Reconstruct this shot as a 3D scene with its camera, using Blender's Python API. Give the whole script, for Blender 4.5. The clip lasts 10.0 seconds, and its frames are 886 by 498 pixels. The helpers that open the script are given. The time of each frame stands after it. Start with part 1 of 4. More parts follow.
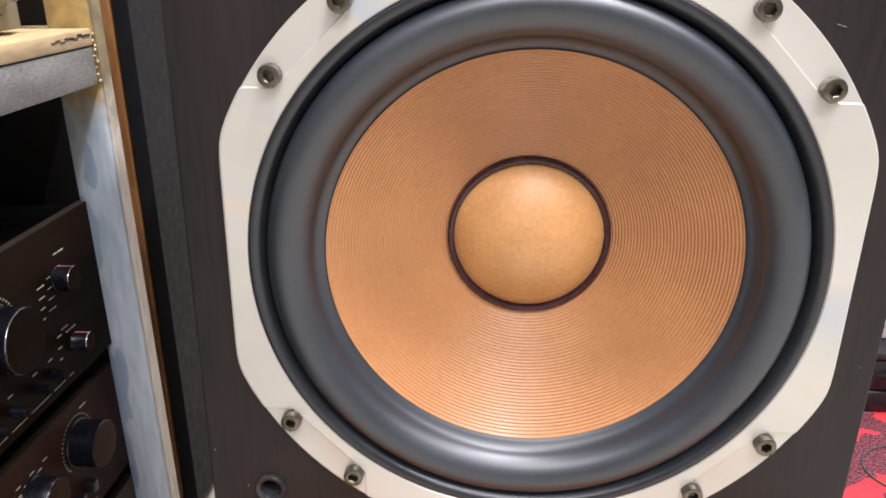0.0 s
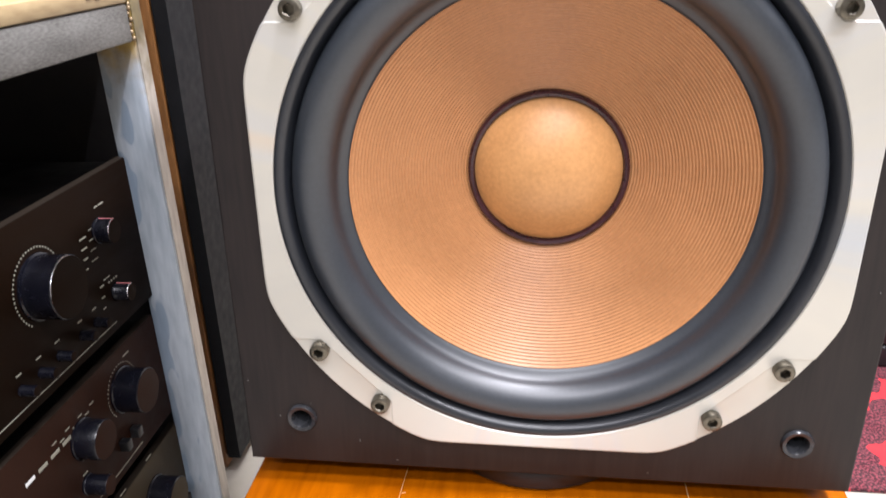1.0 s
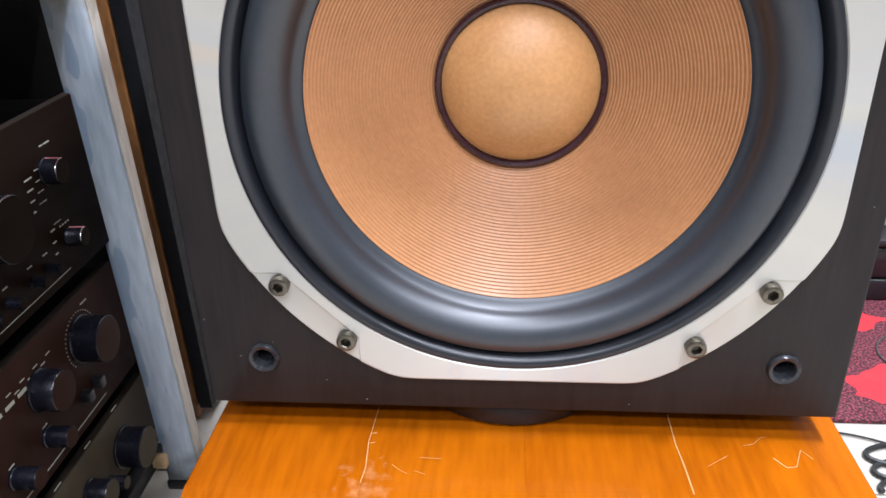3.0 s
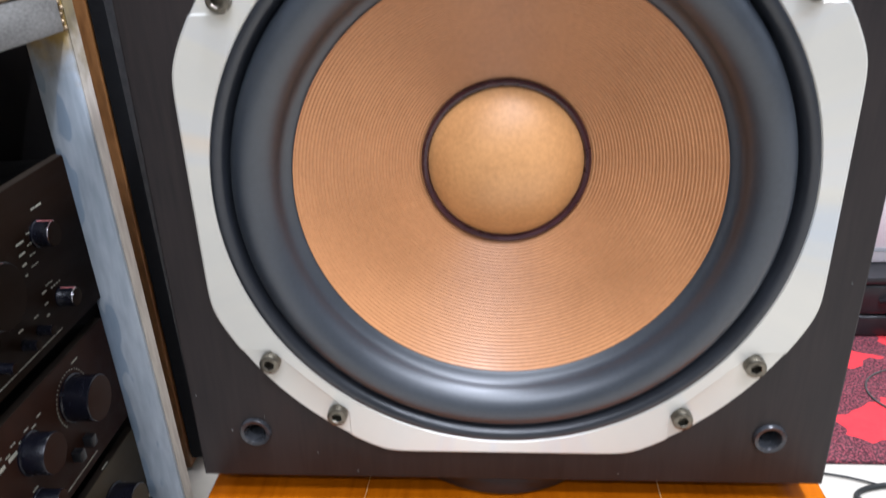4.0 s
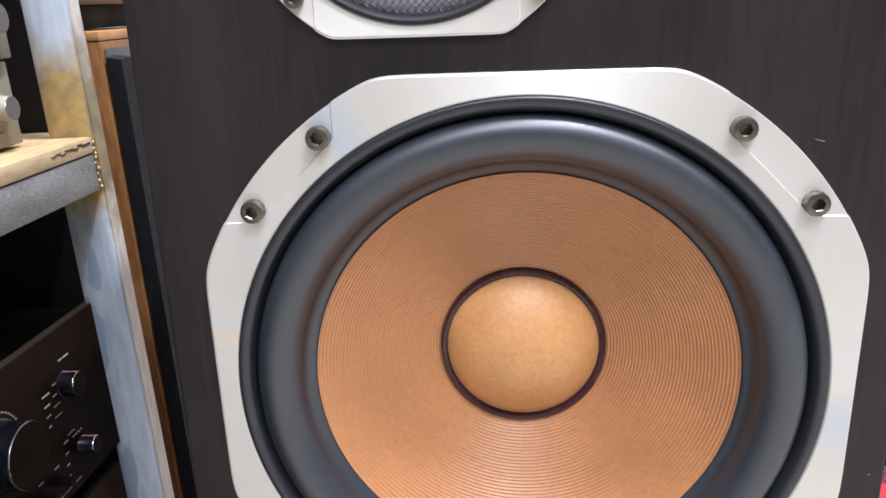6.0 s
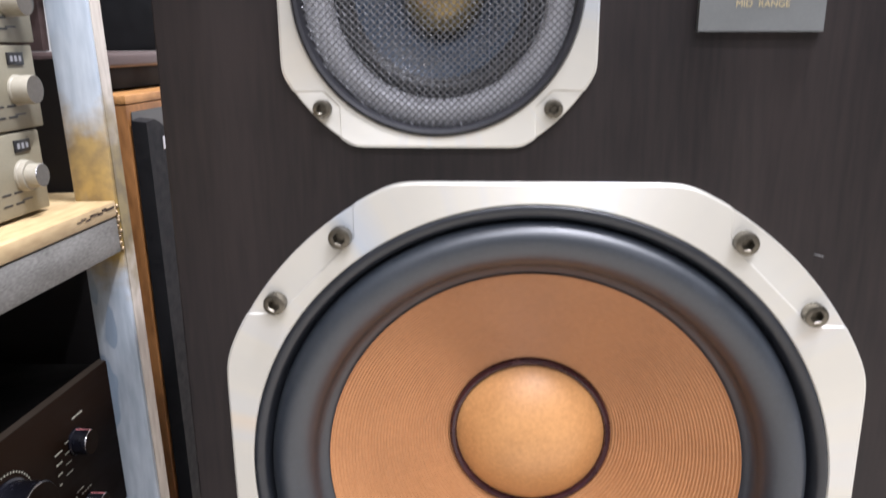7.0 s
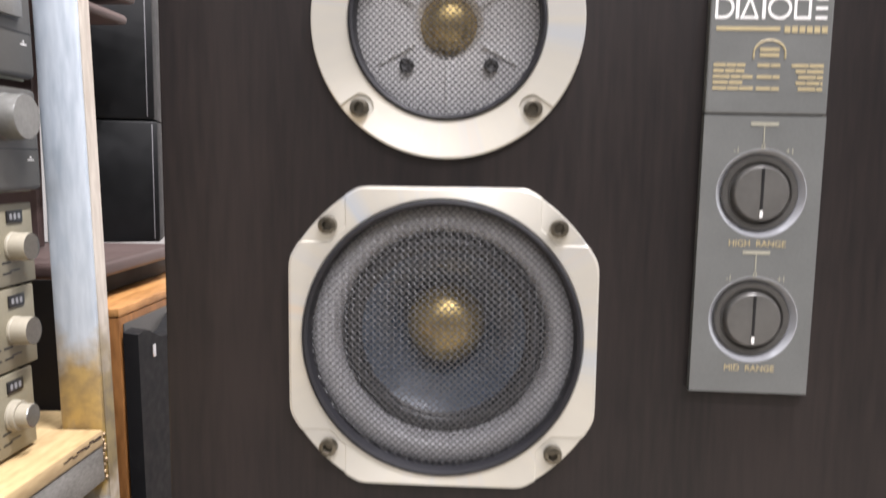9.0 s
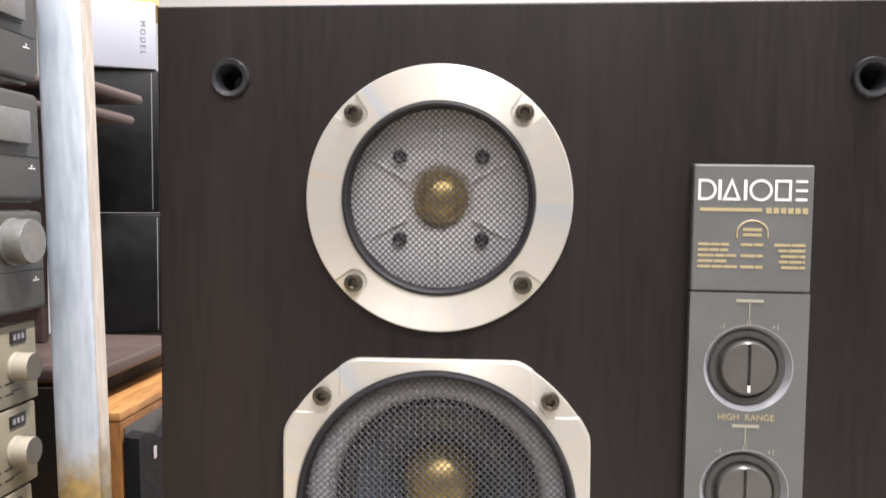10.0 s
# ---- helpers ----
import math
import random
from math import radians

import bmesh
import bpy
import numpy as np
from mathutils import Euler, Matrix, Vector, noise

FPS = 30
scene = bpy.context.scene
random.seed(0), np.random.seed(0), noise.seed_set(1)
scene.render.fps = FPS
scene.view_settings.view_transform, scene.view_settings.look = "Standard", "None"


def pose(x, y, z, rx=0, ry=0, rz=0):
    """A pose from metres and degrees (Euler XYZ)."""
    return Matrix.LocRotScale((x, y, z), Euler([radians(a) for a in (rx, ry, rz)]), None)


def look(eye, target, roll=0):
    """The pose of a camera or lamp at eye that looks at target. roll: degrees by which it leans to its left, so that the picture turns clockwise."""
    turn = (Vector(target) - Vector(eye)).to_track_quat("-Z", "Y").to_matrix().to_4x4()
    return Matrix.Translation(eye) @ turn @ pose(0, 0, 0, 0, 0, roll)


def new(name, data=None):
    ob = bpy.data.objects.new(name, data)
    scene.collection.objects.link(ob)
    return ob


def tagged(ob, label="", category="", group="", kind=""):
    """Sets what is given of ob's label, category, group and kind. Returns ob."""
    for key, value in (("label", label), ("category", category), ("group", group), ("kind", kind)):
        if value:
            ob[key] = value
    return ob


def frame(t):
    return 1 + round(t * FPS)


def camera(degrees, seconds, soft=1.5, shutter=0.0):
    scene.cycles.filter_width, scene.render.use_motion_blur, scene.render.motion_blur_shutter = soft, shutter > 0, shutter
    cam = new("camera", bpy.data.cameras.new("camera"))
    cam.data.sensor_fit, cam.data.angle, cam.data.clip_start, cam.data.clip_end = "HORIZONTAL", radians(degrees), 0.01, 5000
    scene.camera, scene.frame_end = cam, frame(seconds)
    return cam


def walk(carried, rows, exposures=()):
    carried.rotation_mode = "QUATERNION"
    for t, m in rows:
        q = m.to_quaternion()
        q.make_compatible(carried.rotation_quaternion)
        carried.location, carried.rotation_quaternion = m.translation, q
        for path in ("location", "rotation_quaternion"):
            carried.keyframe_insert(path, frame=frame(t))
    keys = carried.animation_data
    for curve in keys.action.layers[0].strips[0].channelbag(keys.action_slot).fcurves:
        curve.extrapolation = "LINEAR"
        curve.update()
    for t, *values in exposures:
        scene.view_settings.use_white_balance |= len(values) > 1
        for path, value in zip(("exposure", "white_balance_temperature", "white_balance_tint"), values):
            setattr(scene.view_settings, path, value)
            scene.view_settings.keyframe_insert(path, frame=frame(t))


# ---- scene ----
cam = camera(59.40, 10.0, soft=1.6, shutter=0.4)
PATH = [
    (0, (-0.02164, -0.34060, 0.63472), (-0.13556, 1.52395, -0.07976), 0.93),
    (0.5, (-0.01302, -0.35744, 0.62359), (-0.19759, 1.49973, -0.09534), 0.10),
    (1, (-0.01138, -0.35602, 0.61871), (-0.22105, 1.47491, -0.15831), -0.87),
    (1.5, (-0.00646, -0.35452, 0.59928), (-0.20304, 1.44328, -0.25469), -1.23),
    (2, (-0.01541, -0.35082, 0.59721), (-0.20160, 1.43119, -0.29149), -1.40),
    (3.5, (-0.00693, -0.33090, 0.59473), (-0.13959, 1.45418, -0.29741), -1.57),
    (4, (-0.00701, -0.33000, 0.62143), (-0.13437, 1.48226, -0.21492), -1.79),
    (4.5, (-0.00444, -0.32593, 0.64440), (-0.13913, 1.51843, -0.11729), -2.19),
    (5, (-0.00034, -0.32315, 0.65439), (-0.14204, 1.54866, -0.03573), -2.29),
    (5.5, (-0.00436, -0.32159, 0.66287), (-0.16233, 1.56595, 0.02084), -2.25),
    (6.8, (-0.01101, -0.33638, 0.68767), (-0.18170, 1.58206, 0.14875), -1.04),
    (7, (-0.01113, -0.33422, 0.69826), (-0.18758, 1.59100, 0.18602), -0.49),
    (7.5, (-0.01583, -0.33272, 0.73514), (-0.15967, 1.61661, 0.31156), 0.11),
    (8, (-0.01360, -0.33344, 0.75826), (-0.14071, 1.63130, 0.40663), 0.47),
    (8.5, (-0.01926, -0.32999, 0.76186), (-0.13773, 1.64552, 0.47319), 0.71),
    (9, (-0.02340, -0.32998, 0.79661), (-0.14445, 1.65393, 0.57425), 0.72),
    (9.5, (-0.01790, -0.33798, 0.83078), (-0.14925, 1.65192, 0.67898), 0.62),
    (10, (-0.01796, -0.33191, 0.85051), (-0.15583, 1.66074, 0.74887), 0.39),
]
TONE = [(0, 0.37, 6450, 10), (1.0, 0.48, 6350, 10), (2.0, 0.40, 6050, 8), (3.5, 0.27, 5780, 7), (4.0, 0.27, 5760, 6), (5.0, 0.29, 5800, 9), (5.5, 0.26, 5850, 10),
        (7.0, 0.35, 6150, 10), (8.0, 0.32, 6400, 10), (9.0, 0.29, 6650, 10), (10.0, 0.25, 6800, 10)]
walk(cam, [(t, look(eye, target, roll)) for t, eye, target, roll in PATH], TONE)

# ---- light ----
world = bpy.data.worlds.new("room_air")
scene.world = world
world.use_nodes = True
world.node_tree.nodes["Background"].inputs[0].default_value = (0.9, 0.95, 1.0, 1)
world.node_tree.nodes["Background"].inputs[1].default_value = 0.05


def area_lamp(name, eye, target, sx, sy, watts, color):
    lamp = bpy.data.lights.new(name, "AREA")
    lamp.shape, lamp.size, lamp.size_y, lamp.energy, lamp.color = "RECTANGLE", sx, sy, watts, color
    ob = new(name, lamp)
    ob.matrix_world = look(eye, target)
    return ob


TUBE = (0.95, 0.93, 1.0)
area_lamp("ceiling_tube_light", (0.85, -1.42, 2.90), (0.85, -1.42, 0), 2.0, 0.30, 76, TUBE)
area_lamp("ceiling_tube_light", (0.54, -0.13, 2.90), (0.54, -0.13, 0), 0.05, 0.78, 116, TUBE)
area_lamp("ceiling_tube_light", (0.3, 1.35, 2.90), (0.3, 1.35, 0), 1.3, 0.25, 22, (1.0, 0.96, 0.93))
area_lamp("ceiling_tube_light", (-0.2, -2.60, 2.90), (-0.2, -2.60, 0), 2.0, 0.30, 68, TUBE)


# ---- materials ----
def mat(name, base, rough=0.5, metal=0.0, vary=0.12, scale=40.0, bump=0.1, stretch=(1, 1, 1), coat=0.0, fine=400.0, second=None, spec=0.5):
    """Two scales of variation in colour, gloss and relief."""
    m = bpy.data.materials.new(name)
    m.use_nodes = True
    nt = m.node_tree
    p = nt.nodes["Principled BSDF"]
    link = nt.links.new
    tc = nt.nodes.new("ShaderNodeTexCoord")
    mp = nt.nodes.new("ShaderNodeMapping")
    mp.inputs["Scale"].default_value = stretch
    link(tc.outputs["Object"], mp.inputs[0])
    n1, n2 = nt.nodes.new("ShaderNodeTexNoise"), nt.nodes.new("ShaderNodeTexNoise")
    n1.inputs["Scale"].default_value, n1.inputs["Detail"].default_value = scale, 5
    n2.inputs["Scale"].default_value, n2.inputs["Detail"].default_value = fine, 3
    link(mp.outputs[0], n1.inputs["Vector"])
    link(mp.outputs[0], n2.inputs["Vector"])
    mix = nt.nodes.new("ShaderNodeMath")
    mix.operation = "MULTIPLY_ADD"
    mix.inputs[1].default_value = 0.45
    link(n2.outputs["Fac"], mix.inputs[0])
    half = nt.nodes.new("ShaderNodeMath")
    half.operation = "MULTIPLY"
    half.inputs[1].default_value = 0.55
    link(n1.outputs["Fac"], half.inputs[0])
    link(half.outputs[0], mix.inputs[2])
    ramp = nt.nodes.new("ShaderNodeValToRGB")
    lo = [c * (1 - vary) for c in base]
    hi = [min(1, c * (1 + vary)) for c in (second or base)]
    ramp.color_ramp.elements[0].position, ramp.color_ramp.elements[1].position = 0.36, 0.64
    ramp.color_ramp.elements[0].color, ramp.color_ramp.elements[1].color = (*lo, 1), (*hi, 1)
    link(mix.outputs[0], ramp.inputs[0])
    link(ramp.outputs[0], p.inputs["Base Color"])
    rr = nt.nodes.new("ShaderNodeMapRange")
    rr.inputs["From Min"].default_value, rr.inputs["From Max"].default_value = 0.3, 0.7
    rr.inputs["To Min"].default_value, rr.inputs["To Max"].default_value = rough * 0.85, min(1, rough * 1.15)
    link(n1.outputs["Fac"], rr.inputs["Value"])
    link(rr.outputs[0], p.inputs["Roughness"])
    p.inputs["Metallic"].default_value, p.inputs["Coat Weight"].default_value = metal, coat
    p.inputs["Specular IOR Level"].default_value = spec
    if bump:
        b = nt.nodes.new("ShaderNodeBump")
        b.inputs["Strength"].default_value, b.inputs["Distance"].default_value = bump, 0.0006
        link(mix.outputs[0], b.inputs["Height"])
        link(b.outputs[0], p.inputs["Normal"])
    return m


def shader(m):
    return m.node_tree.nodes["Principled BSDF"]


def turned_gloss(m, amount):
    """Gloss drawn out across circular ribs round the part's own axis."""
    p = shader(m)
    p.inputs["Anisotropic"].default_value, p.inputs["Anisotropic Rotation"].default_value = amount, 0.25
    tan = m.node_tree.nodes.new("ShaderNodeTangent")
    tan.direction_type, tan.axis = "RADIAL", "Y"
    m.node_tree.links.new(tan.outputs[0], p.inputs["Tangent"])


M_VINYL = mat("black_oak_vinyl", (0.0100, 0.0080, 0.0083), 0.42, spec=0.32, vary=0.14, scale=5, fine=90, bump=0.10, stretch=(4, 4, 0.35), second=(0.0182, 0.0134, 0.0123))
M_SIDE = mat("black_side_vinyl", (0.022, 0.020, 0.020), 0.5, vary=0.25, scale=22, fine=120, bump=0.2, stretch=(14, 14, 0.7))
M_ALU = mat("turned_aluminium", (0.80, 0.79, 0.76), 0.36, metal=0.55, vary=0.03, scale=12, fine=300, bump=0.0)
turned_gloss(M_ALU, 0.85)
p = shader(M_ALU)
nt = M_ALU.node_tree
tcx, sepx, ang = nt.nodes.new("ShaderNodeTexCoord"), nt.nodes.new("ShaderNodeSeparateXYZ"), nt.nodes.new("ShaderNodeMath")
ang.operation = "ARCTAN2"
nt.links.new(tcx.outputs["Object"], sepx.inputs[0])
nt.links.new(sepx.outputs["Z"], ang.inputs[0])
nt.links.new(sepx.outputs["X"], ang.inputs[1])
# streaked sheen of turned metal put into the base colour, in random sectors
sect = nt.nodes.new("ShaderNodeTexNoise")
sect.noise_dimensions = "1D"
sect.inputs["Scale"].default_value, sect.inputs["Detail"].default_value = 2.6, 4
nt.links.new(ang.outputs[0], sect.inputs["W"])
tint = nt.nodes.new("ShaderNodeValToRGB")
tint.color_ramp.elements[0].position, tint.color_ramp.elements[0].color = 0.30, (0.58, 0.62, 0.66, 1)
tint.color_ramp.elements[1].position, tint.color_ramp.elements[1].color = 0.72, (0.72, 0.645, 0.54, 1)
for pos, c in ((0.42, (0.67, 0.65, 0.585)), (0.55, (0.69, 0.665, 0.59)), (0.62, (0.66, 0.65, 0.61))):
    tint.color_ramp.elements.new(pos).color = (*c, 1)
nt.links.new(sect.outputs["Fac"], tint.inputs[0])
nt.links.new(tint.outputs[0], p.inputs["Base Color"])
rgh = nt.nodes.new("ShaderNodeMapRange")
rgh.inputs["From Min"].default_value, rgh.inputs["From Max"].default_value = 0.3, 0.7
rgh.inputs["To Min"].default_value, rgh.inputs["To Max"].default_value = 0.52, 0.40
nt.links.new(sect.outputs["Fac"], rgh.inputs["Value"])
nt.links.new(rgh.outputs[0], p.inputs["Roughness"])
M_RUBBER = mat("rubber_surround", (0.017, 0.0215, 0.028), 0.40, spec=0.95, vary=0.10, scale=14, fine=500, bump=0.02, second=(0.022, 0.027, 0.034))
M_GASKET = mat("black_gasket", (0.013, 0.015, 0.019), 0.34, spec=0.65, vary=0.15, scale=40, bump=0.02)
M_CONE = mat("brown_paper_cone", (0.425, 0.190, 0.072), 0.46, spec=0.68, vary=0.06, scale=26, fine=420, bump=0.05, second=(0.455, 0.210, 0.083))


turned_gloss(M_CONE, 0.7)
M_DOME = mat("tan_paper_dome", (0.55, 0.272, 0.098), 0.42, vary=0.10, scale=30, fine=450, bump=0.06, second=(0.59, 0.302, 0.115))
M_RING = mat("dark_red_glue", (0.035, 0.010, 0.014), 0.28, vary=0.3, scale=80, bump=0.1)
M_BOLT = mat("blackened_bolt_steel", (0.155, 0.140, 0.112), 0.30, metal=0.95, vary=0.22, scale=200, bump=0.1)
M_MESH = mat("steel_wire_mesh", (0.135, 0.135, 0.14), 0.40, metal=0.75, vary=0.1, scale=200, bump=0)
M_MESHDARK = mat("dark_wire_mesh", (0.060, 0.060, 0.064), 0.45, metal=0.6, vary=0.1, scale=200, bump=0)
M_MIDCONE = mat("grey_mid_cone", (0.046, 0.066, 0.098), 0.30, spec=1.0, vary=0.10, scale=50, bump=0.02)
M_MIDRIM = mat("grey_mid_surround", (0.40, 0.40, 0.415), 0.36, vary=0.08, scale=60, bump=0.05)
M_GOLD = mat("gold_dust_cap", (0.42, 0.31, 0.12), 0.36, metal=0.8, vary=0.22, scale=120, bump=0.05)
M_MATTERING = mat("matte_black_ring", (0.017, 0.017, 0.020), 0.55, spec=0.3, vary=0.12, scale=60, bump=0.03)
M_TWPLATE = mat("grey_tweeter_plate", (0.70, 0.695, 0.70), 0.42, vary=0.06, scale=80, bump=0.05)
M_TWRIB = mat("white_tweeter_rib", (0.86, 0.86, 0.86), 0.40, vary=0.04, scale=80, bump=0.03)
M_PANEL = mat("grey_control_panel", (0.125, 0.130, 0.126), 0.42, vary=0.06, scale=60, fine=900, bump=0.05)
M_KNOBFACE = mat("spun_grey_knob_face", (0.13, 0.127, 0.12), 0.34, metal=0.4, vary=0.06, scale=90, bump=0.02)
M_KNOBGREY = mat("grey_knob_plastic", (0.062, 0.060, 0.056), 0.34, vary=0.08, scale=90, bump=0.03)
M_BLACK = mat("black_plastic", (0.010, 0.010, 0.011), 0.35, vary=0.3, scale=60, bump=0.05)
M_SOCKETRIM = mat("socket_plastic", (0.026, 0.027, 0.030), 0.26, vary=0.2, scale=90, bump=0.05)
M_WHITEINK = mat("white_print", (0.82, 0.82, 0.80), 0.5, vary=0.03, bump=0)
M_GOLDINK = mat("gold_print", (0.42, 0.35, 0.20), 0.4, vary=0.08, bump=0)
M_LIGHTINK = mat("pale_grey_print", (0.34, 0.33, 0.26), 0.5, vary=0.05, bump=0)
M_STEELRING = mat("grey_knob_seat", (0.34, 0.35, 0.37), 0.30, metal=0.0, vary=0.05, bump=0)
M_ORANGE = mat("orange_lacquered_wood", (0.32, 0.081, 0.0003), 0.24, spec=0.07, vary=0.10, scale=6, fine=50, bump=0.02, stretch=(5, 0.6, 3), coat=0.02, second=(0.39, 0.108, 0.0004))
nt = M_ORANGE.node_tree
oi, vr, mul = nt.nodes.new("ShaderNodeObjectInfo"), nt.nodes.new("ShaderNodeMapRange"), nt.nodes.new("ShaderNodeMix")
vr.inputs["To Min"].default_value, vr.inputs["To Max"].default_value = 0.0, 1.0
mul.data_type, mul.blend_type = "RGBA", "MULTIPLY"
mul.inputs[7].default_value = (0.78, 0.68, 0.5, 1)
old = shader(M_ORANGE).inputs["Base Color"].links[0].from_socket
nt.links.new(oi.outputs["Random"], vr.inputs["Value"])
nt.links.new(vr.outputs[0], mul.inputs[0])
nt.links.new(old, mul.inputs[6])
# lacquer rubbed off in small pale patches beside a joint
tcx, dist, rub, add, worn, bare = (nt.nodes.new("ShaderNode" + k) for k in ("TexCoord", "VectorMath", "TexNoise", "Math", "MapRange", "Mix"))
at = nt.nodes.new("ShaderNodeMapping")
at.inputs["Scale"].default_value = (1.0, 0.8, 0.0)
dist.operation, dist.inputs[1].default_value = "DISTANCE", (-0.076, -0.0706, 0)
rub.inputs["Scale"].default_value, rub.inputs["Detail"].default_value = 130, 6
add.operation, add.inputs[1].default_value = "MULTIPLY_ADD", -15.0
for key, v in (("From Min", 0.36), ("From Max", 0.60), ("To Min", 0.0), ("To Max", 0.30)):
    worn.inputs[key].default_value = v
bare.data_type = "RGBA"
bare.inputs[7].default_value = (0.58, 0.33, 0.15, 1)
nt.links.new(tcx.outputs["Object"], at.inputs[0])
nt.links.new(at.outputs[0], dist.inputs[0])
nt.links.new(tcx.outputs["Object"], rub.inputs["Vector"])
nt.links.new(dist.outputs["Value"], add.inputs[0])
nt.links.new(rub.outputs["Fac"], add.inputs[2])
nt.links.new(add.outputs[0], worn.inputs["Value"])
nt.links.new(worn.outputs[0], bare.inputs[0])
nt.links.new(mul.outputs[2], bare.inputs[6])
nt.links.new(bare.outputs[2], shader(M_ORANGE).inputs["Base Color"])
M_SCRATCH = mat("bare_wood_scratch", (0.60, 0.32, 0.12), 0.7, vary=0.2)
M_POST = mat("scuffed_grey_steel", (0.41, 0.475, 0.54), 0.45, metal=0.05, vary=0.12, scale=5, fine=40, bump=0.04, stretch=(4, 4, 0.7), second=(0.50, 0.55, 0.60))
M_SIDESTRIP = mat("beige_side_steel", (0.50, 0.44, 0.37), 0.45, metal=0.2, vary=0.18, scale=8, fine=60, bump=0.05, stretch=(3, 3, 0.6), second=(0.56, 0.52, 0.455))
M_WELD = mat("dull_weld", (0.30, 0.22, 0.13), 0.5, metal=0.5, vary=0.4, scale=300, bump=0.3)
M_BEAM = mat("grey_painted_beam", (0.125, 0.118, 0.105), 0.45, metal=0.2, vary=0.35, scale=22, bump=0.15, stretch=(2, 0.5, 2), second=(0.19, 0.185, 0.17))
M_BOARD = mat("cream_plywood", (0.42, 0.285, 0.135), 0.55, vary=0.14, scale=10, fine=80, bump=0.12, stretch=(2, 0.5, 2), second=(0.50, 0.375, 0.20))
M_BOARDEDGE = mat("split_ply_edge", (0.03, 0.016, 0.008), 0.8, vary=0.3)
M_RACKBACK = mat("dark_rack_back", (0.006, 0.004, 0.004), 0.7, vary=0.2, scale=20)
M_AMP = mat("bronze_black_panel", (0.0085, 0.0042, 0.0022), 0.55, spec=0.03, vary=0.12, scale=60, fine=700, bump=0.05, stretch=(1, 0.2, 1))
M_AMPRED = mat("dark_red_panel", (0.024, 0.0105, 0.0066), 0.5, spec=0.05, vary=0.12, scale=60, fine=700, bump=0.05)
M_BRONZE = mat("olive_bronze_panel", (0.052, 0.040, 0.024), 0.5, spec=0.10, vary=0.12, scale=60, fine=700, bump=0.05)
M_AMPCASE = mat("black_amp_case", (0.003, 0.0025, 0.0025), 0.7, spec=0.1, vary=0.2)
M_AMPKNOB = mat("black_metal_knob", (0.0040, 0.0042, 0.0075), 0.25, spec=0.5, vary=0.15, scale=100, bump=0)
M_AMPCAP = mat("bronze_knob_face", (0.020, 0.015, 0.011), 0.42, spec=0.2, vary=0.1, bump=0)
M_CHROME = mat("bright_chrome", (0.75, 0.75, 0.78), 0.2, metal=1.0, vary=0.05, bump=0)
M_PINK = mat("pink_pointer_line", (0.75, 0.25, 0.25), 0.4, vary=0.05, bump=0)
M_CREAM = mat("cream_instrument_panel", (0.235, 0.212, 0.148), 0.5, vary=0.07, scale=30, bump=0.06)
M_CREAMKNOB = mat("cream_knob", (0.30, 0.275, 0.215), 0.4, vary=0.06, scale=80, bump=0.03)
M_KNOBCAP = mat("spun_aluminium_cap", (0.17, 0.16, 0.14), 0.14, metal=1.0, vary=0.15, bump=0.02)
M_DECK = mat("taupe_grey_panel", (0.066, 0.063, 0.055), 0.42, vary=0.06, scale=40, bump=0.04)
M_DECKEDGE = mat("pale_green_edge", (0.36, 0.38, 0.28), 0.4, vary=0.06, bump=0)
M_WINDOW = mat("milky_window", (0.15, 0.15, 0.14), 0.22, vary=0.12, scale=90, bump=0)
M_WOOD = mat("orange_brown_veneer", (0.155, 0.062, 0.017), 0.4, vary=0.25, scale=12, fine=90, bump=0.08, stretch=(2, 2, 0.5), second=(0.22, 0.098, 0.031))
# same veneer as the sides; the light on the top is in its colour
M_WOODLIT = mat("orange_veneer_lit", (0.33, 0.15, 0.045), 0.38, vary=0.25, scale=14, fine=90, bump=0.08, stretch=(4, 0.5, 2), second=(0.43, 0.22, 0.08))
M_CLOTH = mat("black_grille_cloth", (0.0085, 0.0085, 0.0095), 0.7, spec=0.25, vary=0.2, scale=100, fine=1500, bump=0.3)
M_CASE = mat("black_leatherette", (0.0065, 0.007, 0.0075), 0.45, spec=0.25, vary=0.2, scale=60, fine=700, bump=0.3)
M_PIPING = mat("pale_piping", (0.24, 0.24, 0.25), 0.4, vary=0.1, bump=0)
M_BROWN = mat("dark_brown_board", (0.070, 0.047, 0.043), 0.4, vary=0.2, scale=20, bump=0.06, stretch=(3, 0.5, 3))
M_PLANK = mat("rosy_brown_wood", (0.105, 0.074, 0.068), 0.5, vary=0.2, scale=20, bump=0.1)
M_WHITEBOX = mat("white_card", (0.42, 0.44, 0.49), 0.55, vary=0.03, scale=20, bump=0.04)
M_YELLOWBOX = mat("yellow_card", (0.72, 0.52, 0.22), 0.6, vary=0.06, scale=20, bump=0.04)
M_FLOOR = mat("cream_floor_tile", (0.44, 0.405, 0.345), 0.35, vary=0.06, scale=6, fine=60, bump=0.03)
M_GROUT = mat("tile_grout", (0.42, 0.39, 0.34), 0.8, vary=0.1)
M_WALL = mat("grey_wall_paint", (0.14, 0.137, 0.13), 0.7, vary=0.04, scale=6, fine=120, bump=0.08)
M_CEIL = mat("white_ceiling_paint", (0.62, 0.61, 0.60), 0.8, vary=0.03, scale=6, bump=0.05)
M_CABLE = mat("black_cable_sheath", (0.016, 0.017, 0.016), 0.4, vary=0.2, bump=0.02)
M_LEATHER = mat("black_leather", (0.012, 0.011, 0.012), 0.32, vary=0.25, scale=50, fine=500, bump=0.5)
